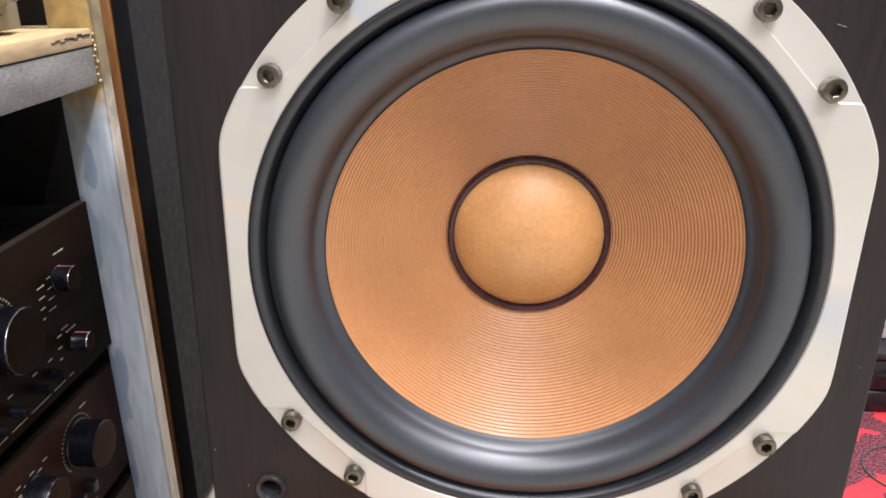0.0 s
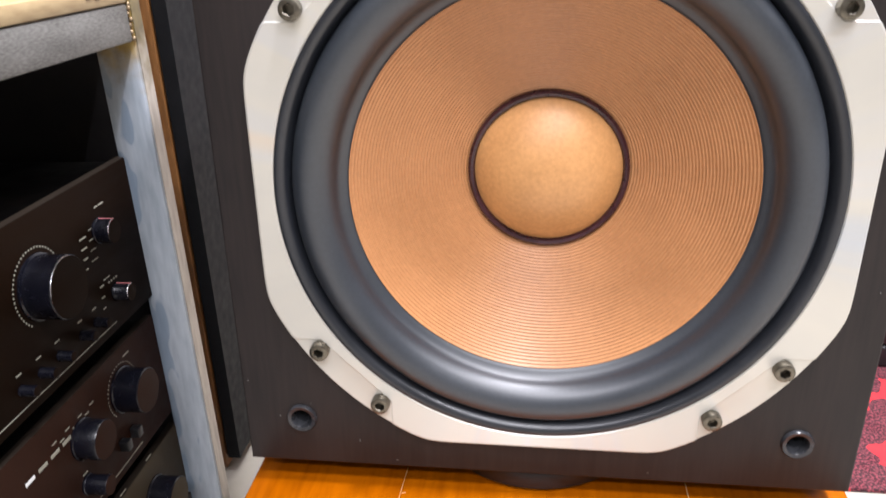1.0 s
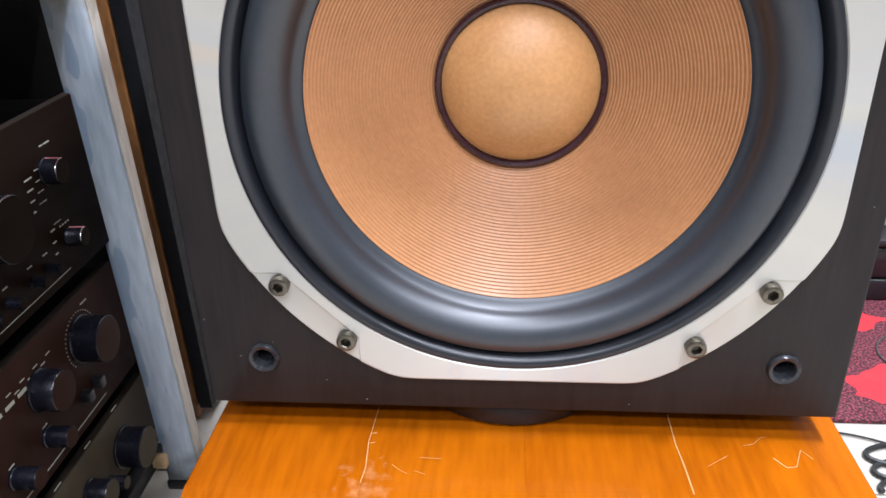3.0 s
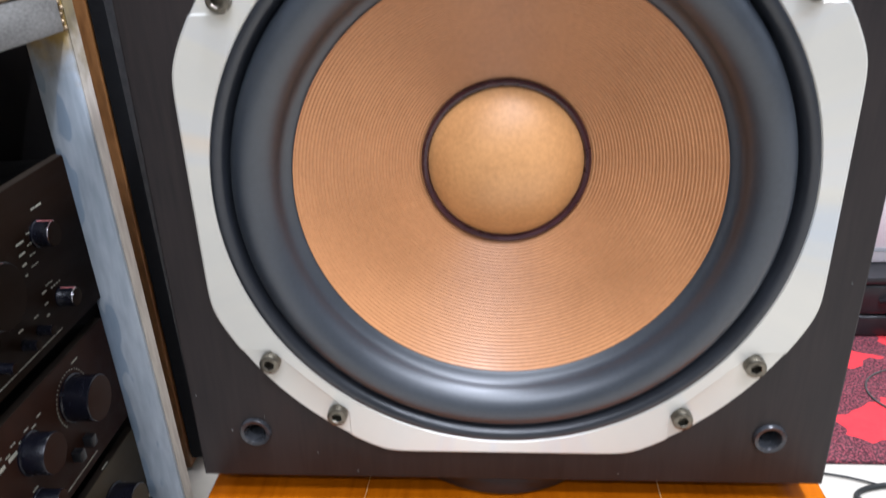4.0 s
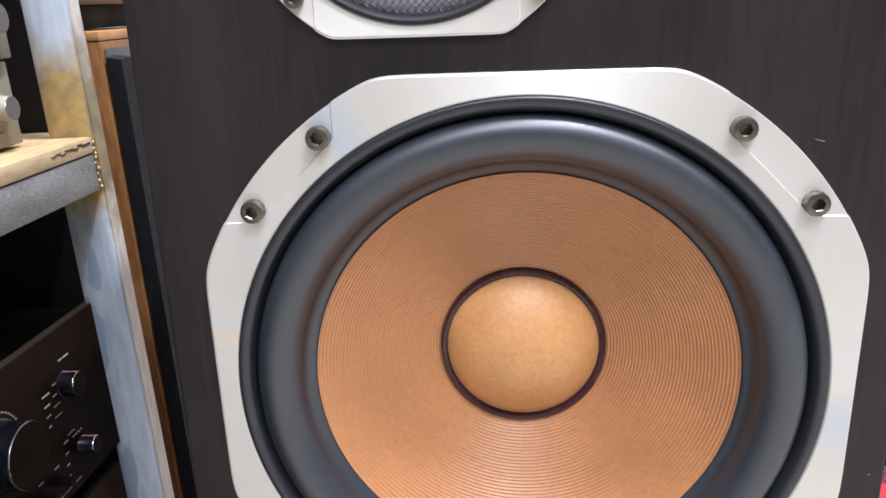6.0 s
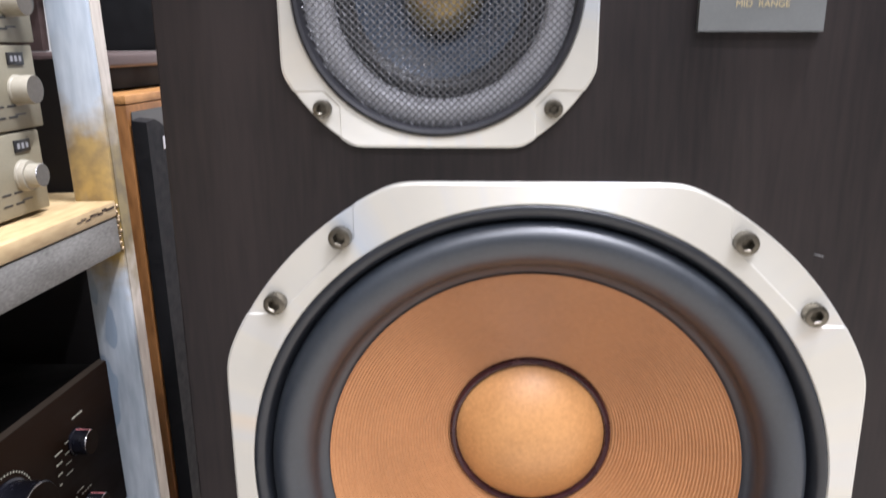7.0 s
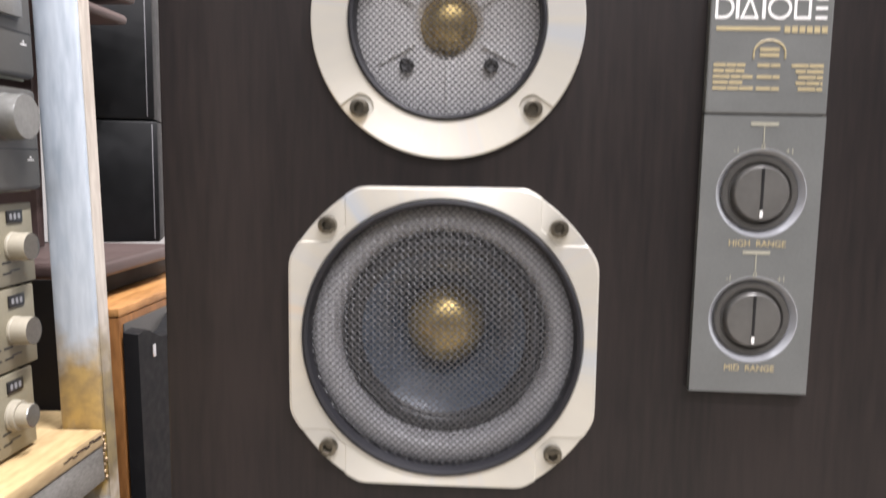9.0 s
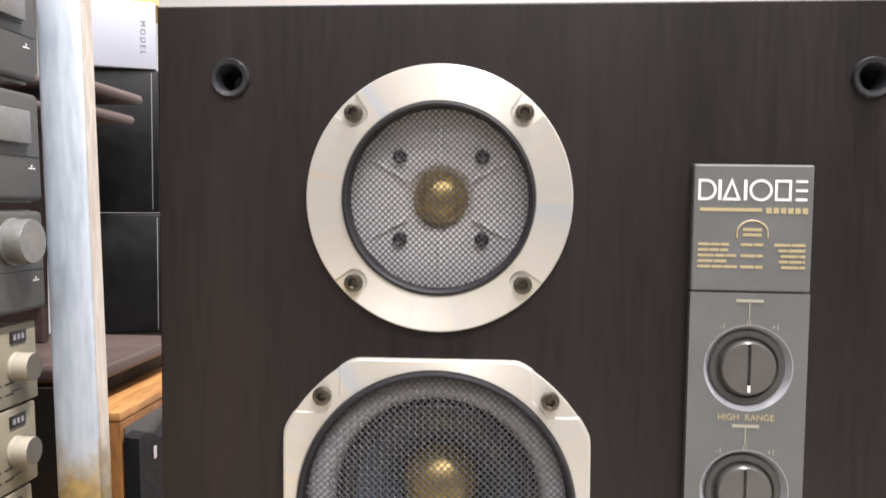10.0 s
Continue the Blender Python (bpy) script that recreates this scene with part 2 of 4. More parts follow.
M_SILVER = mat("silver_panel", (0.60, 0.53, 0.54), 0.35, metal=0.2, vary=0.08, scale=10, bump=0.02)
M_DUST = mat("pale_dust_fleck", (0.22, 0.22, 0.22), 0.8, vary=0.1, bump=0)

# red carpet with dark speckled patches
M_RUG = mat("red_patterned_carpet", (0.50, 0.022, 0.030), 0.9, vary=0.15, scale=60, fine=900, bump=0.5)
nt = M_RUG.node_tree
vor, tcx, mpx = nt.nodes.new("ShaderNodeTexBrick"), nt.nodes.new("ShaderNodeTexCoord"), nt.nodes.new("ShaderNodeMapping")
for key, v in (("Scale", 1.0), ("Mortar Size", 0.027), ("Mortar Smooth", 0.0), ("Brick Width", 0.17), ("Row Height", 0.085)):
    vor.inputs[key].default_value = v
mpx.inputs["Rotation"].default_value = (0, 0, -0.75)
warp, wsum = nt.nodes.new("ShaderNodeTexNoise"), nt.nodes.new("ShaderNodeMix")
warp.inputs["Scale"].default_value = 14
wsum.data_type, wsum.blend_type = "RGBA", "LINEAR_LIGHT"
wsum.inputs[0].default_value = 0.055
mixc = nt.nodes.new("ShaderNodeMix")
mixc.data_type = "RGBA"
old = shader(M_RUG).inputs["Base Color"].links[0].from_socket
spk, spr = nt.nodes.new("ShaderNodeTexNoise"), nt.nodes.new("ShaderNodeValToRGB")
spk.inputs["Scale"].default_value = 330
spr.color_ramp.elements[0].position, spr.color_ramp.elements[1].position = 0.45, 0.62
spr.color_ramp.elements[0].color, spr.color_ramp.elements[1].color = (0.032, 0.006, 0.010, 1), (0.22, 0.04, 0.055, 1)
nt.links.new(tcx.outputs["Object"], mpx.inputs[0])
nt.links.new(mpx.outputs[0], wsum.inputs[6])
nt.links.new(tcx.outputs["Object"], warp.inputs["Vector"])
nt.links.new(warp.outputs["Color"], wsum.inputs[7])
nt.links.new(wsum.outputs[2], vor.inputs["Vector"])
nt.links.new(tcx.outputs["Object"], spk.inputs["Vector"])
nt.links.new(spk.outputs["Fac"], spr.inputs[0])
nt.links.new(vor.outputs["Fac"], mixc.inputs[0])
nt.links.new(old, mixc.inputs[6])
nt.links.new(spr.outputs[0], mixc.inputs[7])
nt.links.new(mixc.outputs[2], shader(M_RUG).inputs["Base Color"])

# bare scuffed steel with a mottled ochre primer patch round the weld, dark olive towards the foot
def primer_patch(m, ochre, scuffed):
    nt = m.node_tree
    tcx, sepx, nz, nz2 = nt.nodes.new("ShaderNodeTexCoord"), nt.nodes.new("ShaderNodeSeparateXYZ"), nt.nodes.new("ShaderNodeTexNoise"), nt.nodes.new("ShaderNodeTexNoise")
    nz.inputs["Scale"].default_value, nz.inputs["Detail"].default_value = 34, 4
    nz2.inputs["Scale"].default_value, nz2.inputs["Detail"].default_value = 75, 3
    nt.links.new(tcx.outputs["Object"], sepx.inputs[0])
    nt.links.new(tcx.outputs["Object"], nz.inputs["Vector"])
    nt.links.new(tcx.outputs["Object"], nz2.inputs["Vector"])
    ad = nt.nodes.new("ShaderNodeMath")
    ad.operation, ad.inputs[1].default_value = "MULTIPLY_ADD", 0.10
    nt.links.new(nz.outputs["Fac"], ad.inputs[0])
    nt.links.new(sepx.outputs["Z"], ad.inputs[2])
    patch = nt.nodes.new("ShaderNodeValToRGB")
    patch.color_ramp.elements[0].position, patch.color_ramp.elements[0].color = 0.545, (0, 0, 0, 1)
    patch.color_ramp.elements[1].position, patch.color_ramp.elements[1].color = 0.580, (1, 1, 1, 1)
    for pos, v in ((0.675, 0.9), (0.715, 0.0)):
        patch.color_ramp.elements.new(pos).color = (v, v, v, 1)
    nt.links.new(ad.outputs[0], patch.inputs[0])
    spot = nt.nodes.new("ShaderNodeValToRGB")
    spot.color_ramp.elements[0].position, spot.color_ramp.elements[0].color = 0.36, (ochre[0] * 0.62, ochre[1] * 0.62, ochre[2] * 0.75, 1)
    spot.color_ramp.elements[1].position, spot.color_ramp.elements[1].color = 0.62, (*ochre, 1)
    nt.links.new(nz2.outputs["Fac"], spot.inputs[0])
    mixc = nt.nodes.new("ShaderNodeMix")
    mixc.data_type = "RGBA"
    old = shader(m).inputs["Base Color"].links[0].from_socket
    nt.links.new(patch.outputs[0], mixc.inputs[0])
    nt.links.new(old, mixc.inputs[6])
    nt.links.new(spot.outputs[0], mixc.inputs[7])
    foot_fade, foot_mix = nt.nodes.new("ShaderNodeMapRange"), nt.nodes.new("ShaderNodeMix")
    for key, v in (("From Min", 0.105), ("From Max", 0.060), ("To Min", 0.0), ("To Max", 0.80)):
        foot_fade.inputs[key].default_value = v
    foot_mix.data_type = "RGBA"
    foot_mix.inputs[7].default_value = (0.035, 0.033, 0.018, 1)
    nt.links.new(ad.outputs[0], foot_fade.inputs["Value"])
    nt.links.new(foot_fade.outputs[0], foot_mix.inputs[0])
    scuff, scuff_at, worn, blue = nt.nodes.new("ShaderNodeTexNoise"), nt.nodes.new("ShaderNodeMapping"), nt.nodes.new("ShaderNodeMapRange"), nt.nodes.new("ShaderNodeMix")
    scuff_at.inputs["Scale"].default_value = (55, 20, 16)
    scuff.inputs["Scale"].default_value, scuff.inputs["Detail"].default_value = 1.0, 1.5
    for key, v in (("From Min", 0.590), ("From Max", 0.612), ("To Min", 0.0), ("To Max", 0.62)):
        worn.inputs[key].default_value = v
    blue.data_type = "RGBA"
    blue.inputs[7].default_value = scuffed
    nt.links.new(tcx.outputs["Object"], scuff_at.inputs[0])
    nt.links.new(scuff_at.outputs[0], scuff.inputs["Vector"])
    edge, shift = nt.nodes.new("ShaderNodeMath"), nt.nodes.new("ShaderNodeMath")
    edge.operation, edge.inputs[1].default_value = "MULTIPLY_ADD", -8.5
    shift.operation, shift.inputs[1].default_value = "ADD", -0.165
    nt.links.new(sepx.outputs["X"], edge.inputs[0])
    nt.links.new(scuff.outputs["Fac"], edge.inputs[2])
    nt.links.new(edge.outputs[0], shift.inputs[0])
    nt.links.new(shift.outputs[0], worn.inputs["Value"])
    below, low = nt.nodes.new("ShaderNodeMapRange"), nt.nodes.new("ShaderNodeMath")
    for key, v in (("From Min", 0.53), ("From Max", 0.48), ("To Min", 0.12), ("To Max", 1.0)):
        below.inputs[key].default_value = v
    low.operation = "MULTIPLY"
    nt.links.new(sepx.outputs["Z"], below.inputs["Value"])
    nt.links.new(below.outputs[0], low.inputs[0])
    nt.links.new(worn.outputs[0], low.inputs[1])
    nt.links.new(low.outputs[0], blue.inputs[0])
    nt.links.new(mixc.outputs[2], blue.inputs[6])
    nt.links.new(blue.outputs[2], foot_mix.inputs[6])
    nt.links.new(foot_mix.outputs[2], shader(m).inputs["Base Color"])


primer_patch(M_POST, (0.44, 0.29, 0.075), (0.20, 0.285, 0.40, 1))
primer_patch(M_SIDESTRIP, (0.24, 0.185, 0.075), (0.30, 0.28, 0.25, 1))


# ---- mesh helpers ----
def mesh_from(name, bm, material, smooth=True, angle=35):
    me = bpy.data.meshes.new(name)
    for f in bm.faces:
        f.smooth = smooth
    if smooth:
        for e in bm.edges:
            if len(e.link_faces) == 2 and e.calc_face_angle(0) > radians(angle):
                e.smooth = False
    bm.to_mesh(me)
    bm.free()
    me.materials.append(material)
    return me


def part(name, bm, material, parent, label="", at=(0, 0, 0), smooth=True, angle=35):
    """One mesh object under a thing or under a part; at is its place relative to the parent."""
    ob = new(name, mesh_from(name, bm, material, smooth, angle))
    ob.parent, ob.location = parent, at
    return tagged(ob, label)


def again(name, ob, parent, at=(0, 0, 0), rot=(0, 0, 0)):
    """Another object on the same mesh."""
    o = new(name, ob.data)
    o.parent, o.location, o.rotation_euler = parent, at, rot
    return o


def thing(name, at, label, category, group="", kind=""):
    ob = new(name)
    ob.empty_display_size = 0.02
    ob.location = at
    return tagged(ob, label, category, group, kind)


def box(x0, x1, y0, y1, z0, z1, bevel=0.0, seg=2, bm=None):
    own = bm is None
    b = bmesh.new()
    bmesh.ops.create_cube(b, size=1, matrix=Matrix.Translation(((x0 + x1) / 2, (y0 + y1) / 2, (z0 + z1) / 2)) @ Matrix.Diagonal((x1 - x0, y1 - y0, z1 - z0, 1)))
    if bevel:
        bmesh.ops.bevel(b, geom=b.edges[:], offset=bevel, segments=seg, affect="EDGES", profile=0.5)
    if own:
        return b
    join(bm, b)
    return bm


def join(bm, other):
    me = bpy.data.meshes.new("tmp")
    other.to_mesh(me)
    other.free()
    bm.from_mesh(me)
    bpy.data.meshes.remove(me)


def lathe(profile, n=96, axis="y", bm=None, close=False):
    """Turns (radius, depth) pairs round an axis; depth runs along it."""
    bm = bm or bmesh.new()
    rings = []
    for r, d in profile:
        if r < 1e-6:
            v = [bm.verts.new((0, d, 0) if axis == "y" else ((d, 0, 0) if axis == "x" else (0, 0, d)))]
        else:
            v = []
            for i in range(n):
                a = 2 * math.pi * i / n
                c, s = r * math.cos(a), r * math.sin(a)
                v.append(bm.verts.new((c, d, s) if axis == "y" else ((d, c, s) if axis == "x" else (c, s, d))))
        rings.append(v)
    pairs = list(zip(rings, rings[1:])) + ([(rings[-1], rings[0])] if close else [])
    for a, b in pairs:
        for i in range(n):
            j = (i + 1) % n
            if len(a) == 1 and len(b) == 1:
                continue
            if len(a) == 1:
                bm.faces.new((a[0], b[i], b[j]))
            elif len(b) == 1:
                bm.faces.new((a[i], b[0], a[j]))
            else:
                bm.faces.new((a[i], b[i], b[j], a[j]))
    bmesh.ops.recalc_face_normals(bm, faces=bm.faces[:])
    return bm


def polar_plate(rings, n=288):
    """A ring-shaped plate; each ring is (radius as a function of the angle, depth)."""
    bm = bmesh.new()
    rows = []
    for rad, d in rings:
        rows.append([bm.verts.new((rad(a) * math.cos(a), d, rad(a) * math.sin(a))) for a in (2 * math.pi * (i + 0.5) / n for i in range(n))])
    for a, b in zip(rows, rows[1:]):
        for i in range(n):
            j = (i + 1) % n
            bm.faces.new((a[i], b[i], b[j], a[j]))
    bmesh.ops.recalc_face_normals(bm, faces=bm.faces[:])
    return bm


def tube(points, radius, n=8, bm=None):
    """A round cord along points."""
    bm = bm or bmesh.new()
    pts = [Vector(q) for q in points]
    rows = []
    for i, q in enumerate(pts):
        d = (pts[min(i + 1, len(pts) - 1)] - pts[max(i - 1, 0)]).normalized()
        side = d.cross(Vector((0, 0, 1)))
        side = side.normalized() if side.length > 0.05 else Vector((1, 0, 0))
        up = side.cross(d)
        rows.append([bm.verts.new(q + radius * (math.cos(2 * math.pi * k / n) * side + math.sin(2 * math.pi * k / n) * up)) for k in range(n)])
    for a, b in zip(rows, rows[1:]):
        for k in range(n):
            m = (k + 1) % n
            bm.faces.new((a[k], a[m], b[m], b[k]))
    bm.faces.new(rows[0][::-1])
    bm.faces.new(rows[-1])
    bmesh.ops.recalc_face_normals(bm, faces=bm.faces[:])
    return bm


def lettering(text, size, material, parent, at, rot, name="lettering"):
    cu = bpy.data.curves.new(name, "FONT")
    cu.body, cu.size, cu.extrude, cu.align_x, cu.align_y = text, size, 0.0001, "CENTER", "CENTER"
    tmp = bpy.data.objects.new("tmp", cu)
    scene.collection.objects.link(tmp)
    me = bpy.data.meshes.new_from_object(tmp.evaluated_get(bpy.context.evaluated_depsgraph_get()))
    bpy.data.objects.remove(tmp)
    bpy.data.curves.remove(cu)
    me.materials.clear()
    me.materials.append(material)
    ob = new(name, me)
    ob.parent, ob.location, ob.rotation_euler = parent, at, [radians(a) for a in rot]
    return ob


# ---- the room ----
FX0, FX1, FY0, FY1, H = -1.5, 2.4, -3.0, 2.1, 3.0
floor = tagged(new("floor", mesh_from("floor", box(FX0, FX1, FY0, FY1, -0.12, -0.003), M_GROUT, False)), "cream tiled shop floor with thin joints", "floor", kind="structure")
tagged(new("wall_north", mesh_from("wall_north", box(FX0 - 0.1, FX1 + 0.1, FY1, FY1 + 0.1, -0.12, H), M_CEIL, False)), "pale painted wall behind the speakers", "wall", kind="structure")
tagged(new("wall_south", mesh_from("wall_south", box(FX0 - 0.1, FX1 + 0.1, FY0 - 0.1, FY0, -0.12, H), M_WALL, False)), "plain grey painted wall", "wall", kind="structure")
tagged(new("wall_west", mesh_from("wall_west", box(FX0 - 0.1, FX0, FY0, FY1, -0.12, H), M_WALL, False)), "plain grey painted wall behind the rack", "wall", kind="structure")
tagged(new("wall_east", mesh_from("wall_east", box(FX1, FX1 + 0.1, FY0, FY1, -0.12, H), M_WALL, False)), "plain grey painted wall", "wall", kind="structure")
tagged(new("ceiling", mesh_from("ceiling", box(FX0 - 0.1, FX1 + 0.1, FY0 - 0.1, FY1 + 0.1, H, H + 0.1), M_CEIL, False)), "white painted ceiling", "ceiling", kind="structure")

# ---- the loudspeaker ----
SX, SZ0, SZ1, SD = 0.166, 0.332, 0.9375, 0.30
WOOF, MID, TWEET = Vector((0.0004, 0, 0.4962)), Vector((-0.0437, 0, 0.7205)), Vector((-0.043, 0, 0.855))
speaker = thing("loudspeaker", (0, 0, SZ0), "black oak loudspeaker with orange-brown woofer cone on a bench", "loudspeaker")


def rel(v):
    return (v[0], v[1], v[2] - SZ0)


HOLES = [(WOOF, 0.1372), (MID, 0.0615), (TWEET, 0.043)]
SOCKETS = [(-0.1335, 0.362), (0.1345, 0.362), (-0.1335, 0.9065), (0.1345, 0.9055)]


def baffle_mesh():
    bm = bmesh.new()
    loops = [[(-SX, SZ0), (SX, SZ0), (SX, SZ1), (-SX, SZ1)]]
    for c, r in [((w.x, w.z), r) for w, r in HOLES] + [(s, 0.0072) for s in SOCKETS]:
        k = 96 if r > 0.02 else 32
        loops.append([(c[0] + r * math.cos(2 * math.pi * i / k), c[1] + r * math.sin(2 * math.pi * i / k)) for i in range(k)])
    edges = []
    for loop in loops:
        vs = [bm.verts.new((x, 0, z - SZ0)) for x, z in loop]
        edges += [bm.edges.new((vs[i], vs[(i + 1) % len(vs)])) for i in range(len(vs))]
    bmesh.ops.triangle_fill(bm, edges=edges, use_beauty=True)
    ext = bmesh.ops.extrude_face_region(bm, geom=bm.faces[:])
    bmesh.ops.translate(bm, vec=(0, 0.02, 0), verts=[g for g in ext["geom"] if isinstance(g, bmesh.types.BMVert)])
    bmesh.ops.recalc_face_normals(bm, faces=bm.faces[:])
    rim = [e for e in bm.edges if all(abs(v.co.y) < 1e-6 for v in e.verts) and any(all(abs(v.co[k] - c) < 1e-6 for v in e.verts) for k, c in ((0, -SX), (0, SX), (2, 0.0), (2, SZ1 - SZ0)))]
    bmesh.ops.bevel(bm, geom=rim, offset=0.0009, segments=2, affect="EDGES", profile=0.5)
    return bm


baffle = part("baffle", baffle_mesh(), M_VINYL, speaker, "black-brown oak-grain front baffle", smooth=False)
case = box(-SX, -SX + 0.018, 0.0205, SD, 0, SZ1 - SZ0, 0.0008)
for b in ((SX - 0.018, SX, 0.0205, SD, 0, SZ1 - SZ0), (-SX + 0.018, SX - 0.018, 0.0205, SD, 0, 0.018), (-SX + 0.018, SX - 0.018, 0.0205, SD, SZ1 - SZ0 - 0.018, SZ1 - SZ0), (-SX + 0.018, SX - 0.018, SD - 0.02, SD - 0.002, 0.018, SZ1 - SZ0 - 0.018)):
    box(*b, 0.0008, bm=case)
part("cabinet_body", case, M_SIDE, speaker, "black cabinet sides, top and back", smooth=False)
# round pad under the front of the cabinet
part("foot_pad", lathe([(0, 0.0), (0.059, 0.0), (0.062, 0.003), (0.062, 0.012), (0.060, 0.0150), (0, 0.0150)], 64, "z"), M_BLACK, speaker, "black rubber pad under the cabinet", at=(-0.002, 0.066, -0.0166))
for sx in (-0.11, 0.11):
    part("foot_pad", lathe([(0, 0.0), (0.026, 0.0), (0.028, 0.003), (0.028, 0.013), (0.026, 0.0165), (0, 0.0165)], 48, "z"), M_BLACK, speaker, at=(sx, 0.24, -0.0166))


def bolt_mesh(r=0.0052, h=0.0062):
    """A socket-head bolt: knurled rim, hexagon socket."""
    bm = bmesh.new()
    k = 36
    rows = []

    def row(fn, d):
        rows.append([bm.verts.new((fn(i) * math.cos(2 * math.pi * i / k), d, fn(i) * math.sin(2 * math.pi * i / k))) for i in range(k)])

    def hexr(i):
        a = (2 * math.pi * i / k) % (math.pi / 3) - math.pi / 6
        return 0.0026 * (r / 0.0052) * math.cos(math.pi / 6) / math.cos(a)

    row(lambda i: r * (1.0 if i % 2 else 0.965), 0)
    row(lambda i: r * (1.0 if i % 2 else 0.965), -h * 0.82)
    row(lambda i: r * 0.93, -h * 0.96)
    row(lambda i: r * 0.80, -h)
    row(lambda i: hexr(i) * 1.12, -h)
    row(hexr, -h * 0.94)
    row(hexr, -h * 0.30)
    for a, b in zip(rows, rows[1:]):
        for i in range(k):
            bm.faces.new((a[i], b[i], b[(i + 1) % k], a[(i + 1) % k]))
    bm.faces.new(rows[-1])
    bmesh.ops.recalc_face_normals(bm, faces=bm.faces[:])
    return bm


def soft_least(a, b, q):
    """The lesser of two radii, rounded where they meet."""
    m = min(a, b)
    return m * ((m / a) ** q + (m / b) ** q) ** (-1 / q)


def outline(wide, high, circle):
    """A rectangle of half width and half height cut by a circle, with softened joints."""
    def f(a):
        c, s = abs(math.cos(a)), abs(math.sin(a))
        sq = min(wide / max(c, 1e-6), high / max(s, 1e-6))
        q = 110
        return soft_least(sq, circle, q)
    return f


def driver_plate(wide, high, circle, hole, pocket, inner, thick, name, at, label, off=(0, 0)):
    """Face plate with stepped pockets at its four corners; its hole may sit slightly off centre."""
    full = outline(wide, high, circle)

    def raised(a):
        c, s = max(abs(math.cos(a)), 1e-4), max(abs(math.sin(a)), 1e-4)
        step_r = max(inner / (c + s), min(max(pocket / s, pocket / c), 1.0))
        q = 260
        return soft_least(full(a), step_r, q)

    def bore(a):
        return hole + off[0] * math.cos(a) + off[1] * math.sin(a)

    deep = thick * 0.83
    rings = [
        (lambda a: bore(a), 0.004),
        (lambda a: bore(a), -thick + 0.0006),
        (lambda a: bore(a) + 0.0006, -thick),
        (lambda a: raised(a) - 0.0006, -thick),
        (lambda a: raised(a), -thick + 0.0005),
        (lambda a: raised(a) + 0.0002, -deep),
        (lambda a: max(full(a) - 0.0004, raised(a) + 0.0003), -deep),
        (lambda a: max(full(a), raised(a) + 0.0004), -deep + 0.0004),
        (lambda a: max(full(a), raised(a) + 0.0004), 0.0),
    ]
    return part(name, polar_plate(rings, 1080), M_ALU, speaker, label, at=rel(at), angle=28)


# woofer
OFF = (-0.0006, -0.0008)
WAT = (OFF[0], 0, OFF[1])
woofer = driver_plate(0.1454, 0.1434, 0.1562, 0.1351, 0.0818, 0.2005, 0.0034, "woofer_plate", WOOF, "octagonal turned aluminium woofer plate", OFF)
bolt = None
for sx, sz in ((1, 1), (1, -1), (-1, 1), (-1, -1)):
    for bx, bz in ((0.0875, 0.119), (0.119, 0.0875)):
        at = (sx * bx, -0.0019, sz * bz)
        if bolt is None:
            bolt = part("bolt", bolt_mesh(), M_BOLT, woofer, "grey steel socket-head bolt", at=at)
        else:
            again("bolt", bolt, woofer, at, (0, random.uniform(0, 1), 0))
lip = [(0.1351, -0.0020), (0.1349, -0.0031), (0.1341, -0.0036), (0.1325, -0.0036), (0.1309, -0.0031), (0.1296, -0.0018), (0.1285, 0.0002), (0.1277, 0.0026), (0.1272, 0.0046)]
part("gasket", lathe(lip, 192), M_GASKET, woofer, "glossy black gasket ring", at=WAT, angle=60)
roll = [(0.1278, 0.0046), (0.1272, 0.0036)]
for i in range(23):
    a = math.pi * i / 24
    roll.append((0.1164 + 0.0105 * math.cos(a), 0.0051 - 0.0021 * math.cos(a) - 0.0098 * math.sin(a) ** 0.9))
roll += [(0.1058, 0.0055), (0.1051, 0.0066), (0.1041, 0.0076), (0.1026, 0.0086), (0.1000, 0.0102), (0.0993, 0.0114)]
part("surround", lathe(roll, 192), M_RUBBER, woofer, "dark grey rubber roll surround", at=WAT, angle=60)
cone = []
NR = 40
for i in range(NR * 6 + 1):
    u = i / (NR * 6)
    r = 0.1002 - u * (0.1002 - 0.0415)
    d = 0.0094 + 0.0389 * (u ** 0.9)
    cone.append((r, d - 0.00030 * math.sin(2 * math.pi * NR * u)))
part("cone", lathe(cone, 192), M_CONE, woofer, "orange-brown ribbed paper cone", at=WAT, angle=80)
part("glue_ring", lathe([(0.0432, 0.0480), (0.0426, 0.0450), (0.0415, 0.0440), (0.0400, 0.0446), (0.0390, 0.0470)], 128), M_RING, woofer, "dark red glue ring round the dome", at=WAT)
dome = []
for i in range(25):
    a = math.asin(0.0396 / 0.0526) * (1 - i / 24)
    dome.append((0.0526 * math.sin(a) if i < 24 else 0, 0.0470 + 0.0346 - 0.0526 * math.cos(a)))
part("dust_dome", lathe(dome, 128), M_DOME, woofer, "tan paper dust dome", at=WAT, angle=60)
part("driver_back", lathe([(0.1372, 0.021), (0.134, 0.06), (0.06, 0.09), (0, 0.09)], 64), M_BLACK, woofer)


